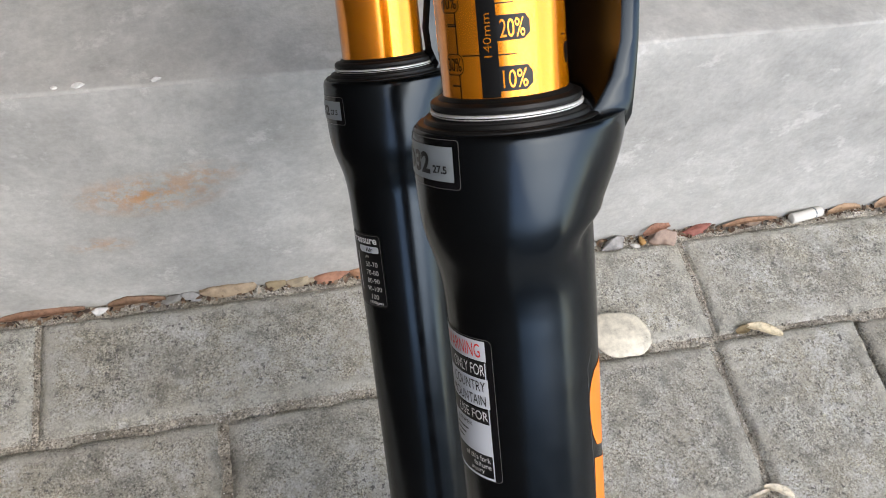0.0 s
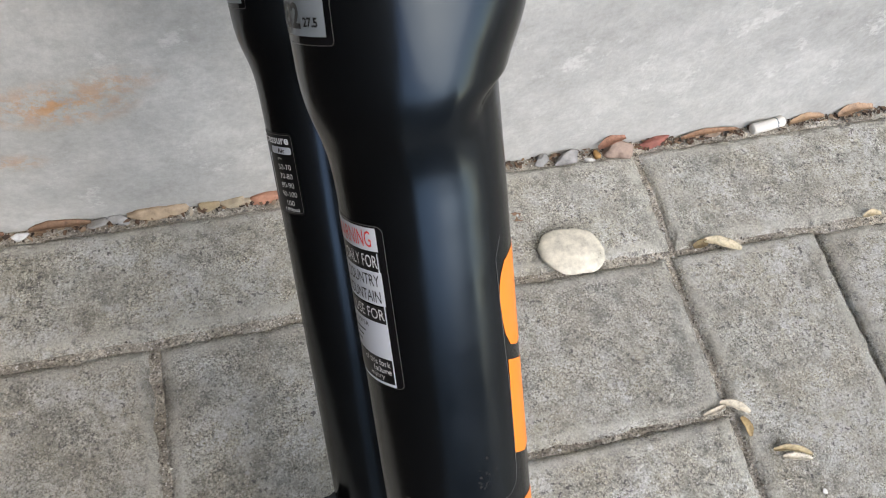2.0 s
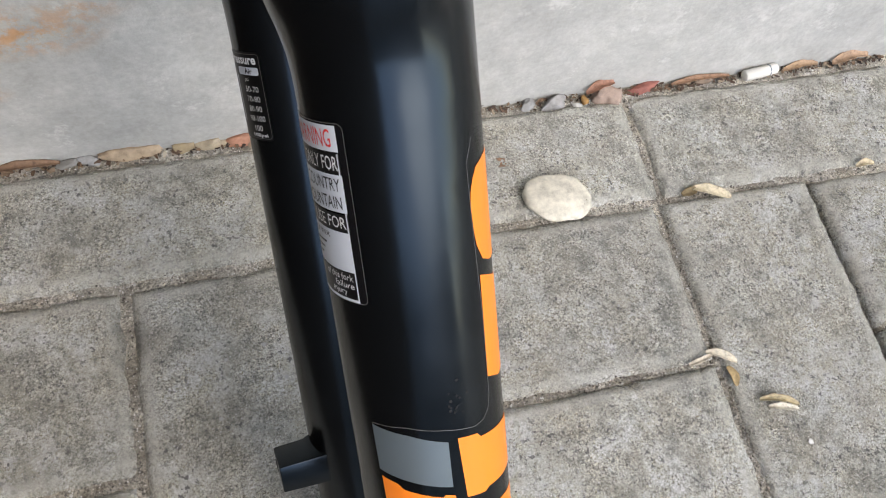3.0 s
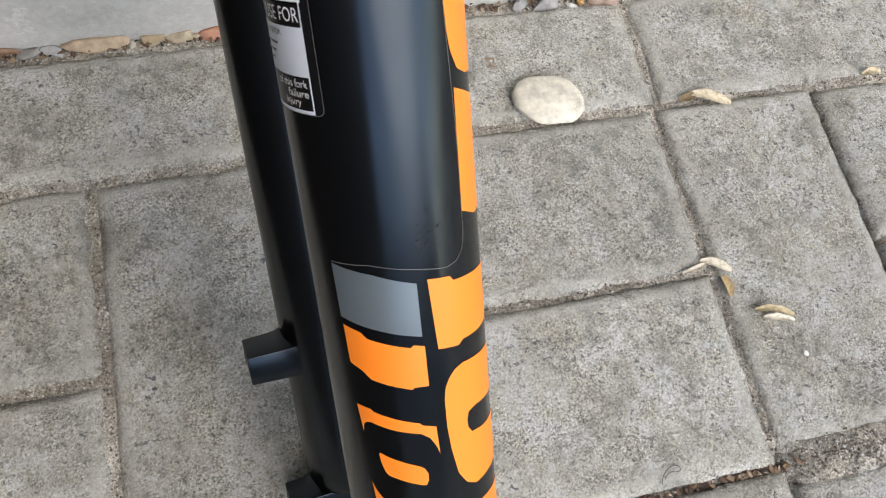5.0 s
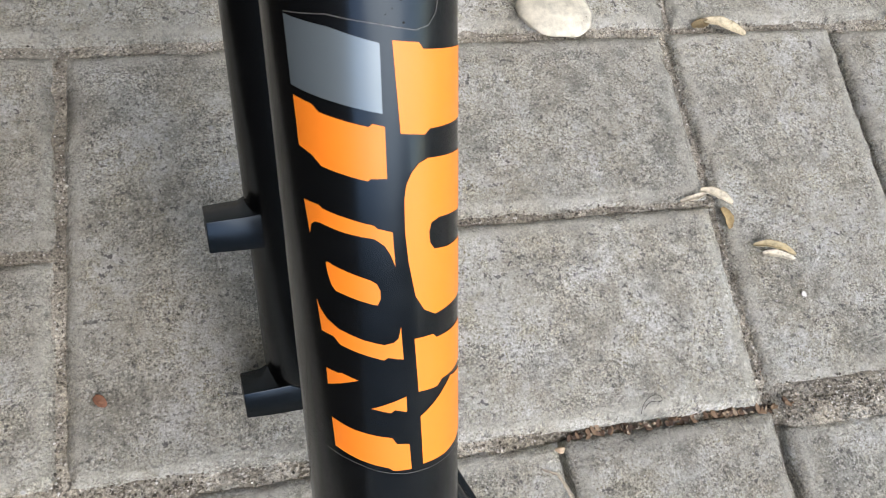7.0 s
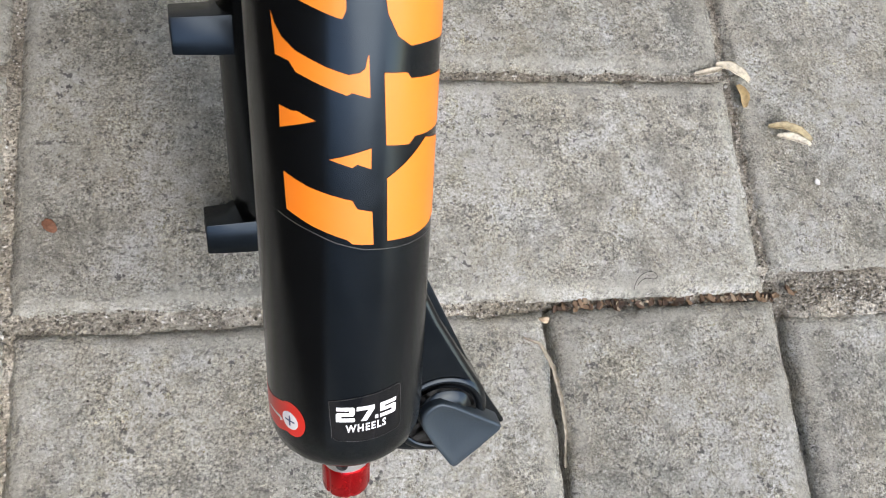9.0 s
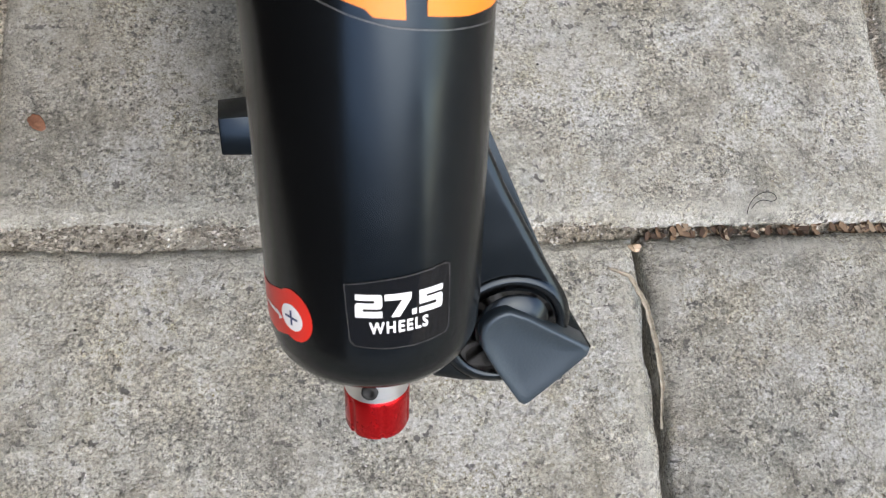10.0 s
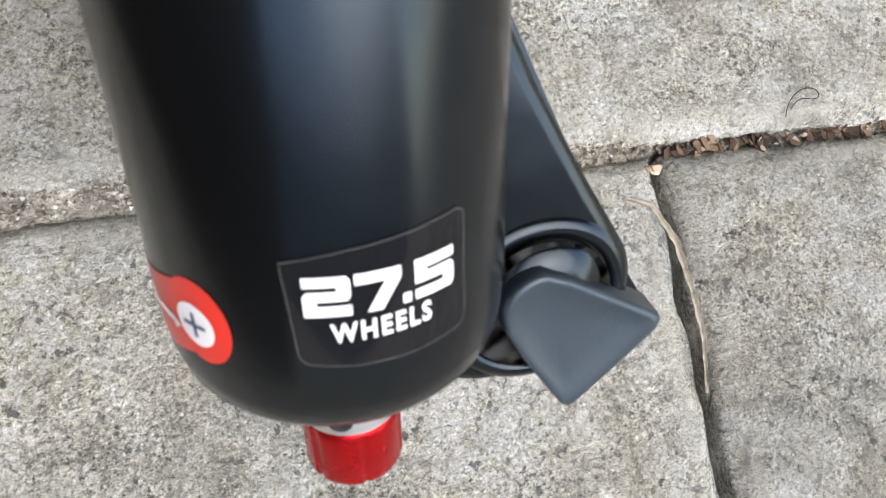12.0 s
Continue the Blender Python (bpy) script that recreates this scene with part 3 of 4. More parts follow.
orange_decal((217, 75.9), (240, 72.3), (252, 71.4), (252, 44.6), (233, 45.2), (216, 48.3))

# dry smudges on the gloss
rnd = random.Random(11)
for k in range(26):
    u, h = 186 + rnd.gauss(0, 3.2), 45.5 + rnd.gauss(0, 3.2)
    r = rnd.uniform(0.12, 0.42)
    sticker("smudge", [(u + r * rnd.uniform(0.6, 1.2) * math.cos(a) / 0.35, h + r * rnd.uniform(0.6, 1.3) * math.sin(a)) for a in (0, 1.05, 2.1, 3.14, 4.2, 5.25)], M_SMUT, near_leg, lift=0.00006)

# warning label
warning = sticker("warning_label", rounded(70, 135.2, 73.8, 117, 1.6), M_FILM, near_leg, lift=0.0001, label="black and silver warning label")
border("label_edge", rounded(70.4, 134.8, 74.1, 116.7, 1.5), 0.06, warning)
for s0, s1, material in ((110.4, 116.2, M_PALE), (105.4, 110.2, M_INK), (96.4, 105.2, M_PALE), (91.8, 96.0, M_INK), (81.8, 91.6, M_PALE), (75.2, 81.6, M_INK)):
    sticker("label_band", bar(72, 129.5 - (1.8 if s0 < 90 else 0), s0, s1), material, warning, lift=0.00018)
sticker("label_border", bar(72, 128, 74.2, 74.9), M_PALE, warning, lift=0.00018)
sticker("label_border", bar(127.6, 128.6, 74.2, 110), M_PALE, warning, lift=0.0002)
words("warning_word", "WARNING", (82, 125, 111.4, 115.4), M_REDP, warning)
words("label_line", "ONLY FOR", (92, 127.5, 106.2, 109.4), M_WHITE, warning)
words("label_line", "COUNTRY", (90, 127, 101.4, 104.4), M_INK, warning)
words("label_line", "MOUNTAIN", (86, 126.5, 97.2, 100.2), M_INK, warning)
words("label_line", "USE FOR", (94, 127, 92.6, 95.4), M_WHITE, warning)
words("label_line", "JUMPER", (88, 110, 89.2, 90.8), M_INK, warning)
for k in range(3):
    sticker("label_bar", bar(84, 104 - 4 * k, 87.6 - 1.7 * k, 88.1 - 1.7 * k), M_INK, warning, lift=0.0003)
words("label_line", "of this fork", (98, 126, 79.6, 81.3), M_WHITE, warning)
words("label_line", "failure", (108, 126, 77.6, 79.2), M_WHITE, warning)
words("label_line", "injury", (104, 119, 75.4, 77.2), M_WHITE, warning)

# size badges on both leg heads
for x, leg, u0, u1, s0, s1 in ((0.0, near_leg, 72, 131, 157.6, 170.0), (SPAN, far_leg, 66, 125, 154.4, 165.4)):
    badge = sticker("size_badge", rounded(u0, u1, s0, s1, 1.2, 0.44), M_FILM, leg, x, 0.0001, label="black and silver stanchion size badge")
    border("badge_edge", rounded(u0 + 0.6, u1 - 0.6, s0 + 0.25, s1 - 0.25, 1.1, 0.44), 0.05, badge, x)
    sticker("badge_face", bar(u0 + 3, u1 - 4.6, s0 + 2.0, s1 - 1.9), M_BADGE, badge, x, 0.00018)
    words("badge_word", "D32", (u0 + 6, u1 - 22.5, s0 + 3.4, s1 - 3.6), M_INK, badge, x, bold=0.035)
    words("badge_word", "27.5", (u1 - 20, u1 - 9, s0 + 3.9, s0 + 5.9), M_INK, badge, x, bold=0.03)

# air pressure chart on the far leg
chart = sticker("pressure_chart", rounded(84, 139, 77.6, 109.6, 1.6), M_INK, far_leg, SPAN, 0.0001, label="black air pressure chart with white print")
border("chart_border", rounded(85.5, 137.5, 78.4, 108.8, 1.3), 0.1, chart, SPAN, label="thin pale border line")
words("chart_word", "Pressure", (90, 134, 105.2, 108.6), M_WHITE, chart, SPAN, bold=0.03)
sticker("chart_band", rounded(104, 135, 101.4, 104.2, 0.8), M_PALE, chart, SPAN, 0.00018)
words("chart_word", "Air", (116, 127, 101.9, 103.8), M_INK, chart, SPAN, bold=0.02)
words("chart_line", "psi", (114, 120, 99.0, 100.4), M_WHITE, chart, SPAN)
for k, text in enumerate(("50-70", "70-80", "80-90", "90-100", "100")):
    wide = 5 * len(text) * 0.75
    words("chart_line", text, (122 - wide / 2, 122 + wide / 2, 95.4 - 3.55 * k, 97.5 - 3.55 * k), M_WHITE, chart, SPAN)
words("chart_line", "100psi", (112, 133, 78.6, 80.4), M_WHITE, chart, SPAN, bold=0.02)
sticker("chart_bar", bar(97, 99, 84, 101), M_PALE, chart, SPAN, 0.00018)

# wheel size sticker and rebound mark
WHEEL_EDGE = [(157.6, -113.4), (175, -112.4), (192, -112.0), (208, -111.6), (211, -112.2), (211.6, -125.4), (209.4, -126.6), (192, -127.0), (175, -126.8), (162, -126.2), (159.4, -125.2)]
wheels = sticker("wheel_sticker", WHEEL_EDGE, M_FILM, near_leg, lift=0.0001, label="glossy black wheel size sticker")
border("sticker_border", [(184.5 + (u - 184.5) * 0.985, -119.3 + (h + 119.3) * 0.97) for u, h in WHEEL_EDGE], 0.03, wheels, label="thin pale border line")
# wide square-cut figures, four units by three
TWO = [(0.1, 3), (3.7, 3), (4, 2.7), (4, 1.5), (3.7, 1.15), (1.15, 1.15), (1.15, 0.8), (4, 0.8), (4, 0), (0, 0), (0, 1.55), (0.35, 1.9), (2.85, 1.9), (2.85, 2.25), (0.1, 2.25)]
SEVEN = [(0, 3), (4, 3), (4, 2.2), (2.25, 0), (0.9, 0), (2.6, 2.2), (0, 2.2)]
DOT = [(0, 0), (0.75, 0), (0.75, 0.75), (0, 0.75)]
FIVE = [(0, 3), (4, 3), (4, 2.25), (1.15, 2.25), (1.15, 1.95), (3.7, 1.95), (4, 1.65), (4, 0.35), (3.7, 0), (0, 0), (0, 0.75), (2.85, 0.75), (2.85, 1.2), (0, 1.2)]
for figure, left in ((TWO, 0), (SEVEN, 4.35), (DOT, 8.45), (FIVE, 9.6)):
    sticker("wheel_figure", [(162.8 + (left + u) * 43.6 / 13.6, -119.9 + v * 1.55 - 0.03 * (left + u)) for u, v in figure], M_WHITE, wheels, lift=0.0002)
words("wheel_word", "WHEELS", (169.2, 198.4, -123.4, -120.9), M_WHITE, wheels, lift=0.0002, bold=0.03, spaced=1.25)
red = sticker("rebound_mark", [(80, -130.2), (80, -121.6), (104, -120.9)] + arc(128, -123.3, 12.4, 128, -112, 20, 5.4) + [(112, -129.9)], M_REDP, near_leg, lift=0.0001, label="red adjuster sticker with a white disc and cross")
sticker("mark_disc", arc(127, -123.8, 7.6, 0, 360, 24, 2.75)[:-1], M_WHITE, red, lift=0.00022)
sticker("mark_cross", bar(122.6, 131.4, -124.05, -123.55), M_BLUEP, red, lift=0.0003)
sticker("mark_cross", bar(126.4, 127.8, -125.4, -122.2), M_BLUEP, red, lift=0.00031)
sticker("mark_arrow", [(100, -125.2), (116, -125.4), (116, -126.2), (119.5, -125.3), (116, -124.4), (116, -125.0), (100, -124.9)], M_WHITE, red, lift=0.00022)

# sag scale printed on the near stanchion
R16 = 0.016
scale_strip = sticker("scale_strip", bar(139.5, 155.5, 178, 300), M_INK, near_tube, 0, 0.00008, R16, "black sag scale printed on the tube")
words("scale_word", "140mm", (143.5, 150.5, 187.5, 197.5), M_GOLD, scale_strip, 0, 0.0002, R16, True)
for k, text in enumerate(("10%", "20%", "30%", "40%")):
    s = 182.0 + 11.6 * k
    sticker("scale_tab", [(155, s - 2.6), (178, s - 2.6), (184, s - 1.2), (184, s + 1.6), (180, s + 3.2), (155, s + 3.2)], M_INK, near_tube, 0, 0.00008, R16)
    words("scale_word", text, (158, 179, s - 1.9, s + 2.3), M_GOLD, scale_strip, 0, 0.0002, R16)
    sticker("scale_tick", bar(155, 171, s + 5.7, s + 6.0), M_INK, near_tube, 0, 0.00008, R16)
    sticker("scale_tick", bar(222, 230, s + 8.4, s + 8.7), M_INK, near_tube, 0, 0.00008, R16)
for s in (186.0, 200.4):
    ring = rounded(102, 123, s - 2.4, s + 2.4, 1.6, 0.28)
    bm = bmesh.new()
    for (u0, s0), (u1, s1) in zip(ring, ring[1:] + ring[:1]):
        if abs(u1 - u0) + abs(s1 - s0) > 1e-6:
            du, ds = (u1 - u0) * 0.28, s1 - s0
            k = 0.09 / math.hypot(du, ds)
            bm.faces.new([bm.verts.new((u - side * ds * k / 0.28, h + side * du * k, 0)) for u, h, side in ((u0, s0, -1), (u1, s1, -1), (u1, s1, 1), (u0, s0, 1))])
    facing_out(part("scale_outline", wrap(bm, 0, 0.0001, R16), M_INK, near_tube), 0)
    words("scale_word", "30%" if s < 190 else "10%", (104, 121, s - 1.6, s + 1.6), M_INK, near_tube, 0, 0.0001, R16)
    sticker("scale_rule", bar(123, 140, s + 1.9, s + 2.2), M_INK, near_tube, 0, 0.00008, R16)
    sticker("scale_rule", bar(117.5, 118.6, s - 9.5, s - 2.4), M_INK, near_tube, 0, 0.00008, R16)
    sticker("scale_rule", bar(117.5, 118.6, s + 2.4, s + 9.0), M_INK, near_tube, 0, 0.00008, R16)
    sticker("scale_tick", bar(108, 118, s - 5.2, s - 4.9), M_INK, near_tube, 0, 0.00008, R16)
    sticker("scale_tick", bar(108, 118, s + 8.8, s + 9.1), M_INK, near_tube, 0, 0.00008, R16)
ring = rounded(226, 238, 183.5, 188.6, 1.4, 0.28)
sticker("scale_tab", ring, M_INK, near_tube, 0, 0.00008, R16)

# ---- the ground: sand bed and concrete pavers ----
MODULE = 0.10756


def sand_level(x, y):
    """Sand lies nearly flush in most joints; a few are open cracks."""
    z = -0.0036 + 0.0012 * noise.noise((x * 60, y * 60, 1)) + 0.0008 * noise.noise((x * 190, y * 190, 4))
    if abs(y + 2 * MODULE + 0.003) < 0.014:
        z += 0.0008 if x < -0.115 else (0.003 if x > 0.008 else -0.0025)
    for cx, y0, y1, half in ((-0.1066, -0.6, -0.2185, 0.005), (0.0035, -0.6, -0.229, 0.005), (0.1073, -0.19, -0.004, 0.005)):
        if abs(x - cx) < half and y0 < y < y1:
            z -= 0.011
    return z


bm = bmesh.new()
xs = [-400, -20, -2, -0.9] + [-0.66 + 0.004 * k for k in range(260)] + [0.9, 2, 20, 400]
ys = [-400, -20, -2, -0.8] + [-0.44 + 0.004 * k for k in range(136)] + [0.3, 0.6, 2, 20, 400]
grid = [[bm.verts.new((x, y, sand_level(x, y) if abs(x) < 0.8 and abs(y) < 0.6 else -0.006)) for y in ys] for x in xs]
for a, b in zip(grid, grid[1:]):
    for k in range(len(ys) - 1):
        bm.faces.new((a[k], b[k], b[k + 1], a[k + 1]))
ground = tagged(mesh("ground", bm, M_SAND), "coarse brown-grey sand between and under the pavers", "ground", kind="structure")
pavement = tagged(new("pavement"), "grey concrete block pavement with sandy joints", "pavement", kind="structure")


def paver(x0, x1, y0, y1, seed, gap=0.0016, slope=0.0052):
    """One worn block: wide worn rim, uneven pitted top, chipped edge."""
    rnd = random.Random(seed)
    gap += 0.001 * rnd.random()
    x0, x1, y0, y1 = x0 + gap, x1 - gap, y0 + gap, y1 - gap
    nx, ny = max(4, round((x1 - x0) / 0.0024)), max(4, round((y1 - y0) / 0.0024))
    lift, tx, ty = rnd.uniform(-0.0006, 0.0006), rnd.uniform(-0.008, 0.008), rnd.uniform(-0.008, 0.008)
    bm = bmesh.new()
    rows, rims = [], []
    cx, cy = (x0 + x1) / 2, (y0 + y1) / 2
    for i in range(-1, nx + 2):
        row = []
        for j in range(-1, ny + 2):
            u, v = min(max(i / nx, 0), 1), min(max(j / ny, 0), 1)
            x, y = x0 + (x1 - x0) * u, y0 + (y1 - y0) * v
            e = min(x - x0, x1 - x, y - y0, y1 - y) + 0.0012 * noise.noise((x * 110, y * 110, seed + 20))
            wide = slope + 0.0022 * noise.noise((x * 33, y * 33, seed + 9))
            rim = max(0.0, 1 - max(e, 0) / wide)
            drop = 0.0019 * rim + 0.0018 * rim ** 4
            pit = max(0.0, noise.noise((x * 150, y * 150, seed + 50)) - 0.25)
            z = lift + (x - cx) * tx + (y - cy) * ty - drop + 0.0006 * noise.noise((x * 40, y * 40, seed)) + 0.00028 * noise.noise((x * 330, y * 330, seed)) - 0.0011 * pit
            if e < 0.003:
                z -= 0.003 * max(0, noise.noise((x * 75, y * 75, seed + 3)) - 0.12)
            if i in (-1, nx + 1) or j in (-1, ny + 1):
                z = -0.03
            else:
                x += 0.0011 * noise.noise((x * 80, y * 80, 5)) * (e < 0.002)
                y += 0.0011 * noise.noise((x * 80, y * 80, 8)) * (e < 0.002)
            row.append(bm.verts.new((x, y, z)))
            rims.append(max(0.0, 1 - abs(e - 0.0055) / 0.0055))
        rows.append(row)
    for a, b in zip(rows, rows[1:]):
        for k in range(len(a) - 1):
            bm.faces.new((a[k], b[k], b[k + 1], a[k + 1]))
    ob = part("paver", bm, M_PAVER, pavement)
    worn = ob.data.attributes.new("worn_rim", "FLOAT", "POINT")
    worn.data.foreach_set("value", rims)
    return ob


seed = 0
for i in range(-3, 2):
    # course along the step's foot, then two courses of one upright and two lying blocks
    seed += 1
    paver(2 * i * MODULE + 0.005 * (i == 0), (2 * i + 2) * MODULE + 0.005 * (i == -1), 0.001, 0.0815, seed)
for i in range(-2, 2):
    x = 3 * i * MODULE
    seed += 3
    right = 0.0045 if i >= 0 else 0.0
    paver(x, x + MODULE, -2 * MODULE + right, 0, seed)
    paver(x + MODULE, x + 3 * MODULE, -MODULE, 0, seed + 1)
    paver(x + MODULE, x + 3 * MODULE, -2 * MODULE - (0.0018 if i == -1 else -0.001), -MODULE, seed + 2)
for i in range(-1, 2):
    x = (3 * i - 1) * MODULE
    seed += 3
    low = 0.0 if i < 0 else 0.0022
    paver(x + (0.0012 if i == 0 else -0.0004), x + MODULE + 0.003, -4 * MODULE - low, -2 * MODULE - low, seed, 0.0009, 0.0095 if i == 0 else 0.0052)
    low = 0.0035 if i < 0 else 0.0095
    paver(x + MODULE + 0.003, x + 3 * MODULE, -3 * MODULE - low, -2 * MODULE - low, seed + 1, 0.0009)
    paver(x + MODULE + 0.003, x + 3 * MODULE, -4 * MODULE - low, -3 * MODULE - low, seed + 2)

# the pavement goes on out of view: plain blocks that share two meshes
plain = {}
for wide, deep in ((1, 2), (2, 1)):
    bm = bmesh.new()
    bmesh.ops.create_cube(bm, size=1)
    bm.transform(Matrix.Translation((wide * MODULE / 2, -deep * MODULE / 2, -0.016)) @ Matrix.Diagonal((wide * MODULE - 0.005, deep * MODULE - 0.005, 0.03, 1)))
    bmesh.ops.bevel(bm, geom=[e for e in bm.edges if min(v.co.z for v in e.verts) > -0.01], offset=0.004, segments=1, affect="EDGES")
    ob = part("paver", bm, M_PAVER, pavement, smooth=False)
    plain[wide] = ob.data
    bpy.data.objects.remove(ob)


def plain_paver(wide, x, y):
    ob = new("paver", plain[wide])
    ob.parent = pavement
    ob.location = (x, y, 0)


for course in range(5):
    for i in range(-2, 5):
        x = (3 * i - course) * MODULE
        for wide, dx, dy in ((1, 0, 0), (2, 1, 0), (2, 1, -1)):
            near = -6 <= 3 * i < 6 if course == 0 else (-1 <= i < 2 if course == 1 else False)
            if not near and x + dx * MODULE > -0.52:
                plain_paver(wide, x + dx * MODULE, (dy - 2 * course) * MODULE - (0.016 if course > 1 else 0.0))

# loose grit in the joints
rnd = random.Random(5)
verts, faces = [], []


def grit(x, y, z, r):
    n = len(verts)
    pts = [(1, 0, 0), (-1, 0, 0), (0, 1, 0), (0, -1, 0), (0, 0, 1), (0, 0, -1)]
    for p in pts:
        k = r * rnd.uniform(0.6, 1.2)
        verts.append((x + p[0] * k + rnd.uniform(-0.2, 0.2) * r, y + p[1] * k + rnd.uniform(-0.2, 0.2) * r, z + p[2] * k * 0.8))
    for a, b, c in ((0, 2, 4), (2, 1, 4), (1, 3, 4), (3, 0, 4), (2, 0, 5), (1, 2, 5), (3, 1, 5), (0, 3, 5)):
        faces.append((n + a, n + b, n + c))


def grit_line(x0, y0, x1, y1, count, spread, size=0.0006):
    for k in range(count):
        t = rnd.random()
        x, y = x0 + (x1 - x0) * t + rnd.gauss(0, spread), y0 + (y1 - y0) * t + rnd.gauss(0, spread)
        grit(x, y, sand_level(x, y) + 0.0008, size * rnd.uniform(0.5, 1.7))


for row in ((-0.43, 0, 0.22, 0, 900, 0.0017), (-0.32, -0.2165, 0.2, -0.2165, 1500, 0.0032), (-0.02, -0.2165, 0.12, -0.219, 900, 0.006), (0.002, 0, 0, -0.21, 500, 0.0013), (0.006, 0.08, 0.004, 0, 160, 0.0012), (-0.2151, -MODULE, 0, -MODULE, 420, 0.0015), (-0.3227, 0, -0.3227, -0.215, 400, 0.0015), (-0.4302, 0.08, -0.4302, 0, 160, 0.0014), (-0.43, -MODULE, -0.3227, -MODULE, 150, 0.0014), (-0.3227, -0.22, -0.3227, -0.32, 200, 0.0016), (-0.46, 0.084, 0.2, 0.084, 900, 0.0022)):
    grit_line(*row)
me = bpy.data.meshes.new("grit")
me.from_pydata(verts, [], faces)
M_GRIT = mat("mixed_grit", (0.3, 0.28, 0.25), 0.8)
island = M_GRIT.node_tree.nodes.new("ShaderNodeNewGeometry").outputs["Random Per Island"]
link(M_GRIT, ramp(M_GRIT, island, (0.0, (0.05, 0.044, 0.036)), (0.35, (0.2, 0.178, 0.148)), (0.85, (0.36, 0.33, 0.285)), (1.0, (0.66, 0.65, 0.62))), bsdf(M_GRIT)["Base Color"])
me.materials.append(M_GRIT)
tagged(new("grit", me), "loose sand grains and tiny stones in the paving joints", "grit", kind="stuff")

# crumbled leaf litter along the foot of the step
verts, faces = [], []
for k in range(760):
    # along the step, and caught in the open joint between two courses
    x, y = (rnd.uniform(-0.47, 0.21), 0.0848 + rnd.gauss(0, 0.0017)) if k < 620 else (rnd.uniform(-0.104, 0.012), -0.2172 + rnd.gauss(0, 0.0011))
    r, turn, n = rnd.uniform(0.0006, 0.0023), rnd.uniform(0, 3.14), len(verts)
    z = sand_level(x, y) + 0.0012 + rnd.uniform(0, 0.0012)
    for j in range(5):
        a = turn + j * 1.257
        u, v = r * rnd.uniform(0.9, 1.7) * math.cos(j * 1.257), r * rnd.uniform(0.4, 0.8) * math.sin(j * 1.257)
        verts += [(x + u * math.cos(turn) - v * math.sin(turn), min(y + u * math.sin(turn) + v * math.cos(turn), 0.0885), z + rnd.gauss(0, 0.0004) + d) for d in (0.0003, 0.0)]
    faces += [tuple(n + 2 * j for j in range(5)), tuple(n + 9 - 2 * j for j in range(5))] + [(n + 2 * j, n + 2 * j + 1, n + 2 * ((j + 1) % 5) + 1, n + 2 * ((j + 1) % 5)) for j in range(5)]
me = bpy.data.meshes.new("leaf_litter")
me.from_pydata(verts, [], faces)
M_CRUMB = mat("crumbled_leaf", (0.12, 0.08, 0.05), 0.85)
island = M_CRUMB.node_tree.nodes.new("ShaderNodeNewGeometry").outputs["Random Per Island"]
link(M_CRUMB, ramp(M_CRUMB, island, (0.0, (0.025, 0.018, 0.014)), (0.45, (0.1, 0.06, 0.04)), (0.8, (0.24, 0.16, 0.1)), (1.0, (0.42, 0.36, 0.28))), bsdf(M_CRUMB)["Base Color"])
me.materials.append(M_CRUMB)
tagged(new("leaf_litter", me), "crumbled dark brown leaf litter by the step and in an open joint", "leaf litter", kind="stuff")

# ---- the step along the pavement, and unseen walls and a roof that shape the light ----
bm = bmesh.new()
cols = []
span = [-6 + 0.5 * k for k in range(10)] + [-1 + 0.01 * k for k in range(201)] + [1.5 + 0.5 * k for k in range(10)]
for x in span:
    col = []
    for k in range(27):
        z = -0.05 + 0.0092 * k
        y = 0.0885 + 0.0012 * noise.noise((x * 9, 3, z * 9)) + 0.0004 * noise.noise((x * 60, 3, z * 60))
        col.append((x, y, z))
    y0, z0 = col[-1][1], 0.1945
    chip = 0.002 * max(0, noise.noise((x * 30, 7, 1))) + 0.0006 * noise.noise((x * 140, 2, 1))
    col = [c for c in col if c[2] < z0 - 0.006]
    # a thin broken lip of the top coat overhangs the riser
    lip = 0.0016 * min(max(0.55 + 1.6 * noise.noise((x * 11, 4, 2)) + 0.5 * noise.noise((x * 70, 4, 2)), 0), 1)
    col += [(x, y0, z0 - 0.005), (x, y0 + lip * 0.7, z0 - 0.0032), (x, y0 + lip, z0 - 0.0016), (x, y0 - 0.0004, z0 - 0.0013), (x, y0 + 0.0002 + chip, z0 - 0.0003 - chip * 0.5), (x, y0 + 0.0014 + chip, z0 - chip * 0.2)]
    col += [(x, y0 + 0.01 + 0.02 * k, z0 + 0.0006 * noise.noise((x * 12, k * 0.3, 5))) for k in range(30)] + [(x, 1.6, z0)]
    cols.append([bm.verts.new(c) for c in col])
for a, b in zip(cols, cols[1:]):
    for k in range(len(a) - 1):
        bm.faces.new((a[k], b[k], b[k + 1], a[k + 1]))
step = sharpen(tagged(mesh("step", bm, M_PLASTER), "weathered grey plastered concrete step with rust stains", "step", kind="structure"), 60)


def block(name, lo, hi, material, label, category):
    bm = bmesh.new()
    bmesh.ops.create_cube(bm, size=1)
    bm.transform(Matrix.Translation([(a + b) / 2 for a, b in zip(lo, hi)]) @ Matrix.Diagonal([b - a for a, b in zip(lo, hi)] + [1]))
    return tagged(mesh(name, bm, material, smooth=False), label, category, kind="structure")


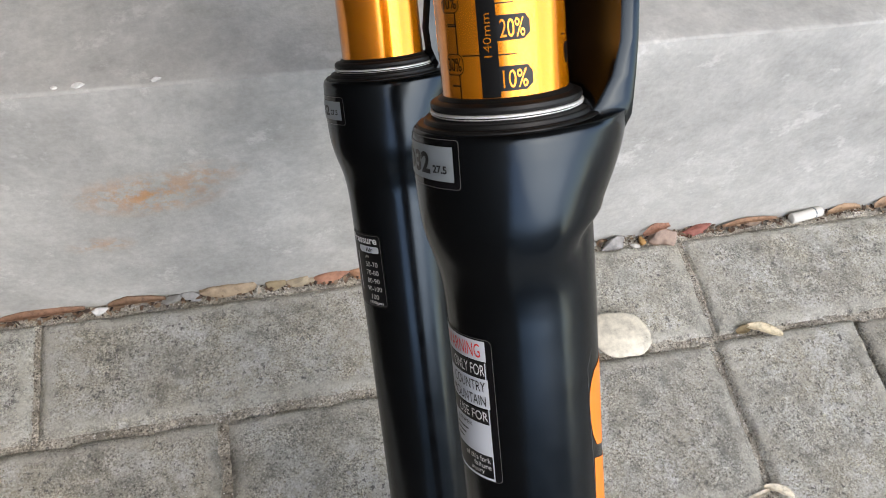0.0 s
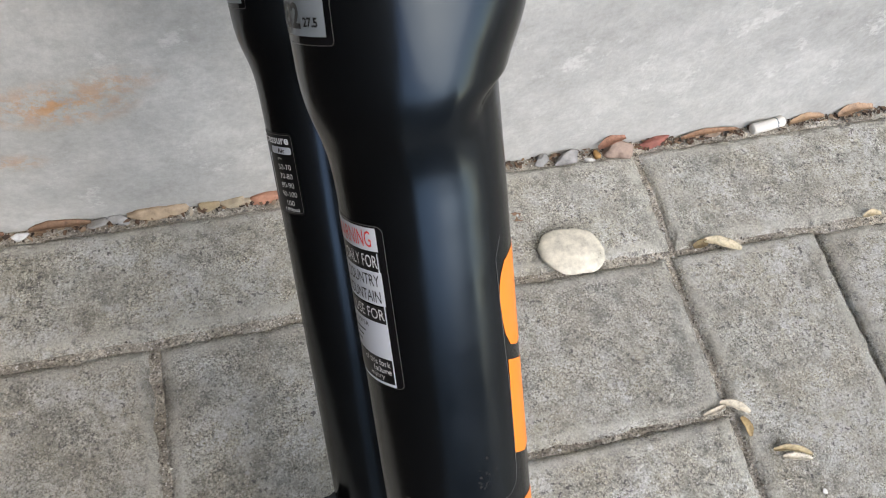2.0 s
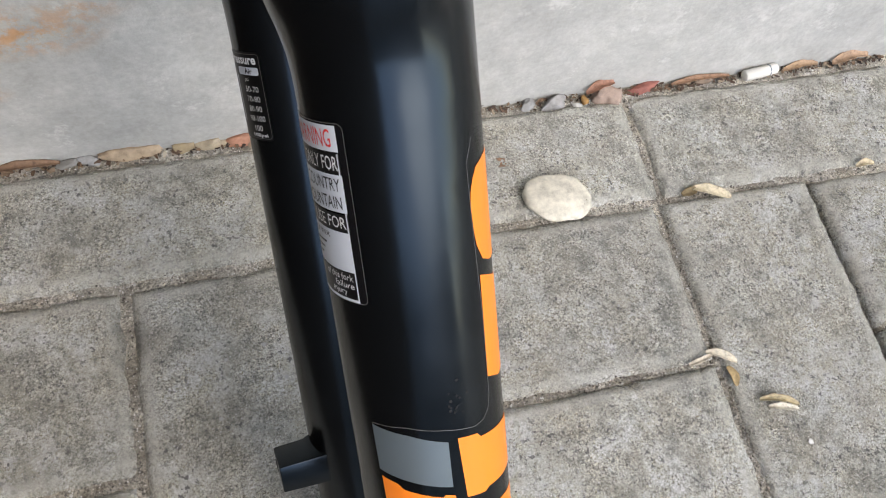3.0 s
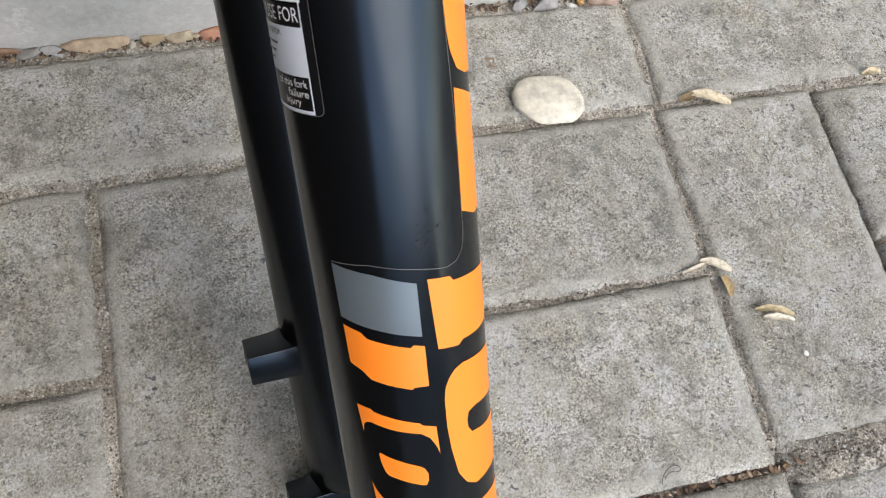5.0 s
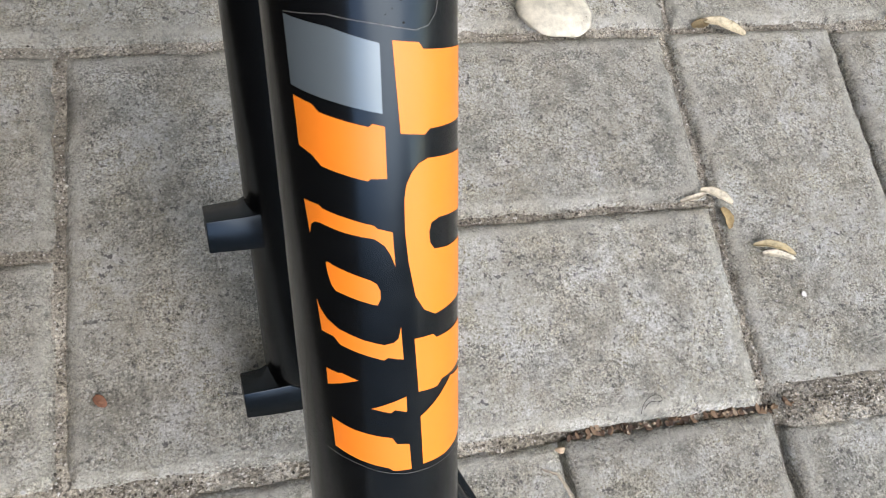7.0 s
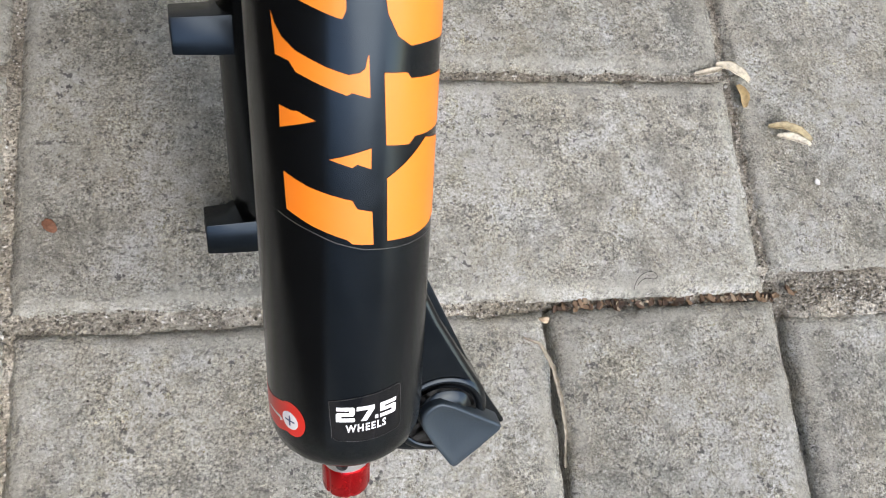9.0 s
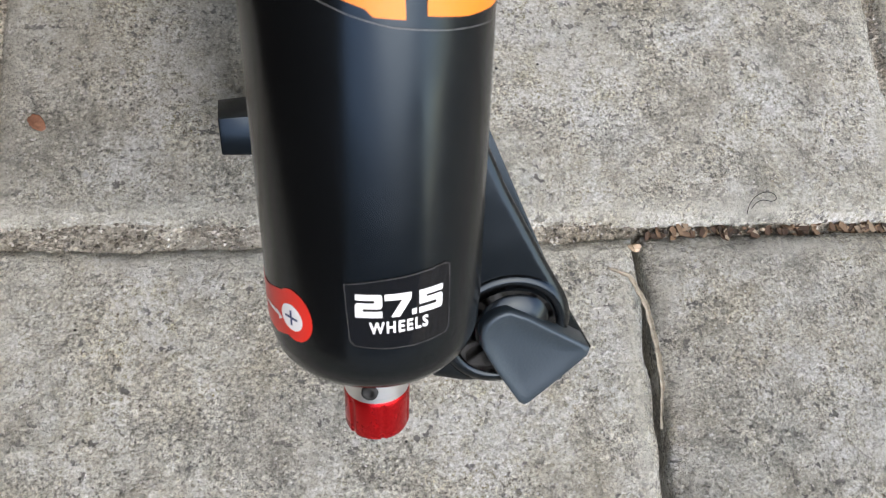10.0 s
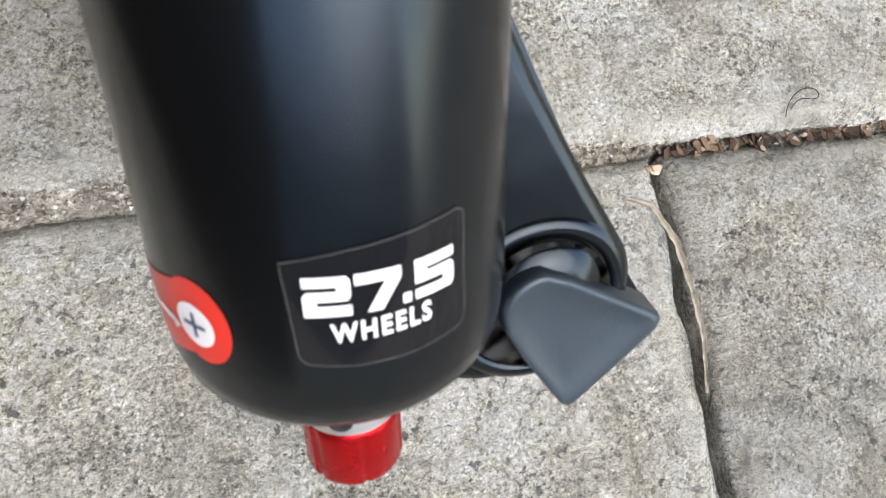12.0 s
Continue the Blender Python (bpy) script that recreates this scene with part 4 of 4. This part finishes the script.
# out of view behind the step, put there to block the sky
block("wall_back", (-6, 1.6, -0.05), (6, 1.75, 2.6), M_PLASTER, "unseen plain grey plastered wall behind the step, blocks light from there", "wall")
# out of view, added to block light from the left and blacken reflections
block("wall_side", (-0.64, -0.9, -0.05), (-0.49, 1.6, 2.6), M_DARK_SCREEN, "unseen dark side wall, added to block light and darken reflections", "wall")
# added behind the camera, dims the low sky mirrored in the legs
block("wall_front", (-3.2, -5.2, -0.05), (4.2, -5.0, 1.5), M_PLASTER, "unseen plain grey wall, added to hide the low sky from reflections", "wall")
# no roof in view; this one is added to cut the overhead sky
block("ceiling", (-6, -0.8, 2.6), (6, 1.75, 2.7), M_DARK_SCREEN, "unseen flat roof, added to cut the light from overhead", "ceiling")

# ---- litter on the pavement ----


def stone(name, x, y, z, size, base, label, turn=0.0, seed=1, rough=0.8, group=""):
    """A worn pebble or fragment lying on its flat side."""
    bm = bmesh.new()
    bmesh.ops.create_icosphere(bm, subdivisions=4, radius=1)
    for v in bm.verts:
        n = noise.noise(v.co * 1.1 + Vector((seed * 7.1, 0, 0))) * (0.16 if name == "pebble" else 0.42) + noise.noise(v.co * 3.2 + Vector((seed * 3.3, 0, 0))) * (0.05 if name == "pebble" else 0.2) + noise.noise(v.co * 9 + Vector((seed, 0, 0))) * 0.012
        v.co *= 1 + n
        v.co.z = math.copysign(abs(v.co.z) ** 0.8, v.co.z)
    if name != "pebble":
        # broken faces
        chips = random.Random(seed)
        for _ in range(9):
            d = Vector((chips.gauss(0, 1), chips.gauss(0, 1), chips.gauss(0, 1))).normalized()
            lim = chips.uniform(0.6, 0.88)
            for v in bm.verts:
                over = v.co.dot(d) - lim
                if over > 0:
                    v.co -= d * over * 0.92
    bm.transform(Matrix.Translation((x, y, z)) @ Matrix.Rotation(radians(turn), 4, "Z") @ Matrix.Diagonal((size[0] / 2, size[1] / 2, size[2] / 2, 1)))
    m = mat(name + "_stone", base, rough)
    n = noise_tex(m, 130, 6, 0.7)
    dark, pale = tuple(c * 0.62 for c in base), tuple(min(c * 1.25, 0.8) for c in base)
    link(m, mix(m, specks(m, 400, coords(m), 0.9, 0.15), ramp(m, n, (0.3, dark), (0.52, base), (0.7, pale)), tuple(c * 0.35 for c in base)), bsdf(m)["Base Color"])
    link(m, bump(m, noise_tex(m, 420, 4, 0.6), 0.4, 0.0008), bsdf(m)["Normal"])
    return tagged(mesh(name, bm, m), label, name.replace("_", " "), group)


def leaf(name, line, wide, base, label, curl=0.25, seed=1, frill=0.0, category="leaf"):
    """A dry strip along a line of (x, y, z): cupped across, with a midrib and ragged edge."""
    bm = bmesh.new()
    pts = [Vector(p) for p in line]
    dense = []
    for a, b in zip(pts, pts[1:]):
        dense += [a.lerp(b, k / 8) for k in range(8)]
    dense.append(pts[-1])
    rows = []
    for k, p in enumerate(dense):
        t = (dense[min(k + 1, len(dense) - 1)] - dense[max(k - 1, 0)]).normalized()
        side = t.cross(Vector((0, 0, 1))).normalized()
        f = k / (len(dense) - 1)
        w = wide * (0.15 + 0.85 * math.sin(math.pi * min(max(f * 0.9 + 0.06, 0), 1)) ** 0.7) / 2
        row = []
        for j in range(-4, 5):
            u = j / 4
            edge = 1 + 0.18 * noise.noise((k * 0.5, j, seed)) + frill * math.sin(k * 1.9 + j) * (abs(u) > 0.7)
            row.append(bm.verts.new(p + side * (u * w * edge) + Vector((0, 0, curl * w * u * u * 1.6 + 0.00025 * noise.noise((k * 0.4, j * 0.6, seed)) + frill * w * 0.5 * math.sin(k * 1.7 + j) * abs(u)))))
        rows.append(row)
    for a, b in zip(rows, rows[1:]):
        for j in range(8):
            bm.faces.new((a[j], a[j + 1], b[j + 1], b[j]))
    out = bmesh.ops.extrude_face_region(bm, geom=bm.faces[:])
    bmesh.ops.translate(bm, vec=(0, 0, -0.00035), verts=[v for v in out["geom"] if isinstance(v, bmesh.types.BMVert)])
    m = mat(name + "_tissue", base, 0.75)
    n = noise_tex(m, 300, 5, 0.7)
    link(m, ramp(m, n, (0.3, tuple(c * 0.5 for c in base)), (0.5, base), (0.7, tuple(min(c * 1.3, 0.8) for c in base))), bsdf(m)["Base Color"])
    link(m, bump(m, n, 0.5, 0.0006), bsdf(m)["Normal"])
    return tagged(mesh(name, bm, m), label, category)


stone("pebble", -0.0645, 0.0105, 0.0042, (0.0425, 0.033, 0.0105), (0.6, 0.565, 0.47), "smooth cream river pebble lying on the paving", -8, 3, 0.6)
leaf("dry_leaf", [(0.0262, 0.0042, 0.0012), (0.034, 0.0015, 0.0026), (0.042, -0.0022, 0.0018), (0.0495, -0.0062, 0.001)], 0.0075, (0.55, 0.48, 0.34), "pale dry leaf scrap lying in a paving joint", 0.3, 2)
leaf("dry_leaf", [(0.018, 0.0015, 0.0002), (0.024, 0.002, 0.0012), (0.029, 0.0035, 0.0014)], 0.006, (0.2, 0.15, 0.08), "small brown leaf scrap in a paving joint", 0.2, 5)
leaf("seed_husk", [(-0.006, -0.1015, 0.0012), (0.0, -0.1035, 0.0024), (0.006, -0.107, 0.002), (0.0105, -0.1105, 0.0012)], 0.0055, (0.58, 0.53, 0.42), "pale dry seed husk at a paving corner", 0.4, 7, category="husk")
leaf("seed_husk", [(-0.018, -0.1065, 0.0004), (-0.01, -0.1055, 0.0016), (-0.003, -0.1035, 0.002)], 0.0032, (0.5, 0.45, 0.36), "thin pale husk strip at a paving corner", 0.3, 8, category="husk")
leaf("seed_husk", [(0.004, -0.112, 0.0006), (0.006, -0.118, 0.0012), (0.0055, -0.124, 0.0004)], 0.005, (0.42, 0.31, 0.16), "tan dry husk flake in a paving joint", 0.3, 9, category="husk")
leaf("seed_husk", [(0.0155, -0.1345, 0.001), (0.022, -0.1352, 0.0022), (0.03, -0.138, 0.0024), (0.0375, -0.1422, 0.0012)], 0.0042, (0.45, 0.38, 0.24), "split tan seed husk lying on a paver", 0.8, 10, category="husk")
leaf("seed_husk", [(0.019, -0.1395, 0.001), (0.026, -0.1412, 0.002), (0.0365, -0.1445, 0.0012)], 0.0042, (0.62, 0.58, 0.48), "pale split seed husk lying on a paver", 0.7, 11, category="husk")
leaf("seed_husk", [(0.1455, 0.0015, 0.0008), (0.152, 0.0025, 0.002), (0.159, 0.0012, 0.001)], 0.005, (0.5, 0.42, 0.28), "tan seed husk in a paving joint", 0.5, 12, category="husk")
leaf("seed_husk", [(0.128, -0.079, 0.0008), (0.132, -0.081, 0.0016), (0.137, -0.083, 0.001)], 0.004, (0.55, 0.47, 0.3), "small tan seed husk on a paver", 0.5, 13, category="husk")
leaf("dry_pod", [(-0.1195, -0.2308, 0.0006), (-0.1125, -0.2345, 0.0016), (-0.1085, -0.2445, 0.002), (-0.1066, -0.2585, 0.0018), (-0.1062, -0.2705, 0.0016), (-0.1082, -0.285, 0.001)], 0.0018, (0.4, 0.36, 0.29), "long curled tan plant strip along a paving crack", 0.6, 14, 0.25, category="plant strip")
leaf("dry_leaf", [(-0.3085, -0.1745, 0.0004), (-0.3062, -0.177, 0.001), (-0.304, -0.1795, 0.0004)], 0.0045, (0.22, 0.1, 0.06), "small dark brown leaf fragment on a paver", 0.2, 15)
leaf("dry_leaf", [(-0.0985, 0.0455, -0.0001), (-0.0915, 0.0434, 0.0003), (-0.0845, 0.0425, -0.0001)], 0.0065, (0.26, 0.16, 0.1), "flat brown leaf smear stuck to a paver", 0.02, 16)
stone("paint_chip", 0.0358, -0.163, 0.0008, (0.0038, 0.003, 0.0016), (0.75, 0.74, 0.7), "tiny white paint chip on a paver", 20, 5)
stone("brick_chip", 0.1085, -0.128, -0.0005, (0.009, 0.005, 0.004), (0.3, 0.12, 0.09), "small red-brown chip in an open paving joint", 60, 6)
stone("grit_stone", -0.1085, -0.2235, -0.0002, (0.0042, 0.0034, 0.003), (0.55, 0.42, 0.3), "tiny tan stone wedged in a paving crack", 10, 8)
for k, (x, y, size, base, label, turn) in enumerate((
    (-0.349, 0.0845, (0.013, 0.007, 0.006), (0.3, 0.29, 0.27), "small grey stone at the foot of the step", 10),
    (-0.336, 0.0855, (0.012, 0.008, 0.007), (0.45, 0.45, 0.44), "small pale grey stone at the foot of the step", -20),
    (-0.311, 0.086, (0.044, 0.011, 0.011), (0.5, 0.38, 0.26), "long tan stone at the foot of the step", 3),
    (-0.282, 0.0855, (0.016, 0.008, 0.006), (0.36, 0.28, 0.17), "ochre stone fragment at the foot of the step", 8),
    (-0.266, 0.0858, (0.02, 0.009, 0.008), (0.5, 0.42, 0.3), "pale tan stone fragment at the foot of the step", -4),
    (-0.244, 0.086, (0.024, 0.011, 0.012), (0.52, 0.26, 0.17), "smooth orange-brown pebble at the foot of the step", 2),
    (-0.2245, 0.086, (0.014, 0.009, 0.01), (0.55, 0.3, 0.18), "small orange pebble at the foot of the step", 0),
    (-0.044, 0.0815, (0.02, 0.011, 0.01), (0.36, 0.35, 0.34), "rough grey stone at the foot of the step", 12),
    (-0.061, 0.083, (0.012, 0.008, 0.006), (0.34, 0.34, 0.33), "small grey stone at the foot of the step", 40),
    (-0.0285, 0.078, (0.007, 0.004, 0.004), (0.75, 0.74, 0.7), "white plaster chip at the foot of the step", -30),
    (-0.022, 0.081, (0.005, 0.006, 0.006), (0.5, 0.28, 0.1), "small amber stone at the foot of the step", 0),
    (-0.0055, 0.082, (0.03, 0.014, 0.016), (0.42, 0.31, 0.25), "flat brown-pink stone leaning on the step", -18),
    (0.0215, 0.084, (0.026, 0.008, 0.007), (0.36, 0.13, 0.1), "red brick fragment at the foot of the step", 6),
    (0.067, 0.0845, (0.014, 0.006, 0.006), (0.3, 0.22, 0.16), "brown stone fragment at the foot of the step", 8),
    (-0.3935, 0.083, (0.011, 0.007, 0.004), (0.8, 0.8, 0.79), "white plaster chip at the foot of the step", 15),
)):
    stone("stone_fragment" if "chip" not in label else "plaster_chip", x, y + 0.0012, size[2] * 0.05 - 0.0022, size, tuple(c * 0.72 for c in base), label, turn, k + 21, group="litter along the step")
leaf("dry_leaf", [(-0.455, 0.086, -0.001), (-0.438, 0.0855, 0.001), (-0.42, 0.0865, 0.0), (-0.402, 0.087, -0.001)], 0.006, (0.22, 0.12, 0.075), "red-brown dry leaf at the foot of the step", 0.4, 31)
leaf("dry_leaf", [(-0.388, 0.0865, -0.001), (-0.375, 0.086, 0.002), (-0.352, 0.086, 0.0)], 0.006, (0.2, 0.12, 0.075), "dark brown dry leaf at the foot of the step", 0.4, 32)
leaf("dry_leaf", [(0.042, 0.085, -0.001), (0.06, 0.0857, 0.0015), (0.086, 0.086, 0.0)], 0.0045, (0.26, 0.15, 0.09), "brown dry leaf strip at the foot of the step", 0.4, 33)
leaf("dry_leaf", [(0.128, 0.0845, -0.001), (0.142, 0.0855, 0.002), (0.156, 0.086, 0.0)], 0.006, (0.36, 0.24, 0.15), "flat tan dry leaf at the foot of the step", 0.5, 34)
leaf("dry_leaf", [(0.166, 0.0835, 0.001), (0.18, 0.085, 0.006), (0.196, 0.086, 0.002)], 0.009, (0.4, 0.27, 0.18), "curled pale brown dry leaf at the foot of the step", 0.6, 35)
leaf("dry_leaf", [(-0.022, 0.0835, 0.004), (-0.012, 0.0855, 0.009), (-0.002, 0.087, 0.008)], 0.007, (0.3, 0.15, 0.1), "brown leaf scrap behind a stone by the step", 0.4, 36)

for x, size, seed in ((-0.357, (0.007, 0.003, 0.0016), 61), (-0.322, (0.005, 0.003, 0.0016), 62), (-0.367, (0.003, 0.002, 0.001), 63)):
    stone("plaster_chip", x, 0.0915, 0.1952, size, (0.8, 0.8, 0.78), "white plaster flake on the worn edge of the step", 8, seed, group="flakes on the step's edge")

butt = new("cigarette_butt")
butt.matrix_world = Matrix.Translation((0.1075, 0.0835, 0.0026)) @ Matrix.Rotation(radians(7), 4, "Z") @ Matrix.Rotation(radians(90), 4, "Y")
tagged(butt, "crumpled white cigarette butt at the foot of the step", "cigarette butt")


def crumple(r, h, a):
    return r * (1 + 0.1 * noise.noise((math.cos(a) * 2, math.sin(a) * 2, h * 160)))


M_PAPER = paint("stained_paper", (0.6, 0.585, 0.54), 0.7, 0.2)
part("filter", lathe([(0.0, -0.013), (0.0035, -0.013), (0.0038, -0.0125), (0.0038, 0.002), (0.0038, 0.0125), (0.0036, 0.013), (0.0, 0.013)], 32, crumple), M_PAPER, butt)
part("band", lathe([(0.0039, 0.0062), (0.00395, 0.0064), (0.00395, 0.007), (0.0039, 0.0072)], 32, crumple), M_GREYV, butt)

cu = bpy.data.curves.new("fibre", "CURVE")
cu.dimensions, cu.bevel_depth = "3D", 0.00013
sp = cu.splines.new("NURBS")
loop = [(-0.0665, -0.2125, 0.0008), (-0.0655, -0.2085, 0.0014), (-0.061, -0.2045, 0.0018), (-0.0555, -0.2045, 0.0014), (-0.054, -0.2075, 0.0012), (-0.0575, -0.2085, 0.001), (-0.061, -0.2065, 0.001), (-0.0645, -0.2105, 0.0008)]
sp.points.add(len(loop) - 1)
for p, q in zip(sp.points, loop):
    p.co = (*q, 1)
sp.use_endpoint_u = True
fibre_ob = new("fibre", cu)
fibre_mesh = bpy.data.meshes.new_from_object(fibre_ob.evaluated_get(bpy.context.evaluated_depsgraph_get()))
bpy.data.objects.remove(fibre_ob)
fibre_mesh.materials.clear()
fibre_mesh.materials.append(M_SHADE_DARK)
tagged(new("fibre", fibre_mesh), "curly dark fibre lying on a paver", "fibre")
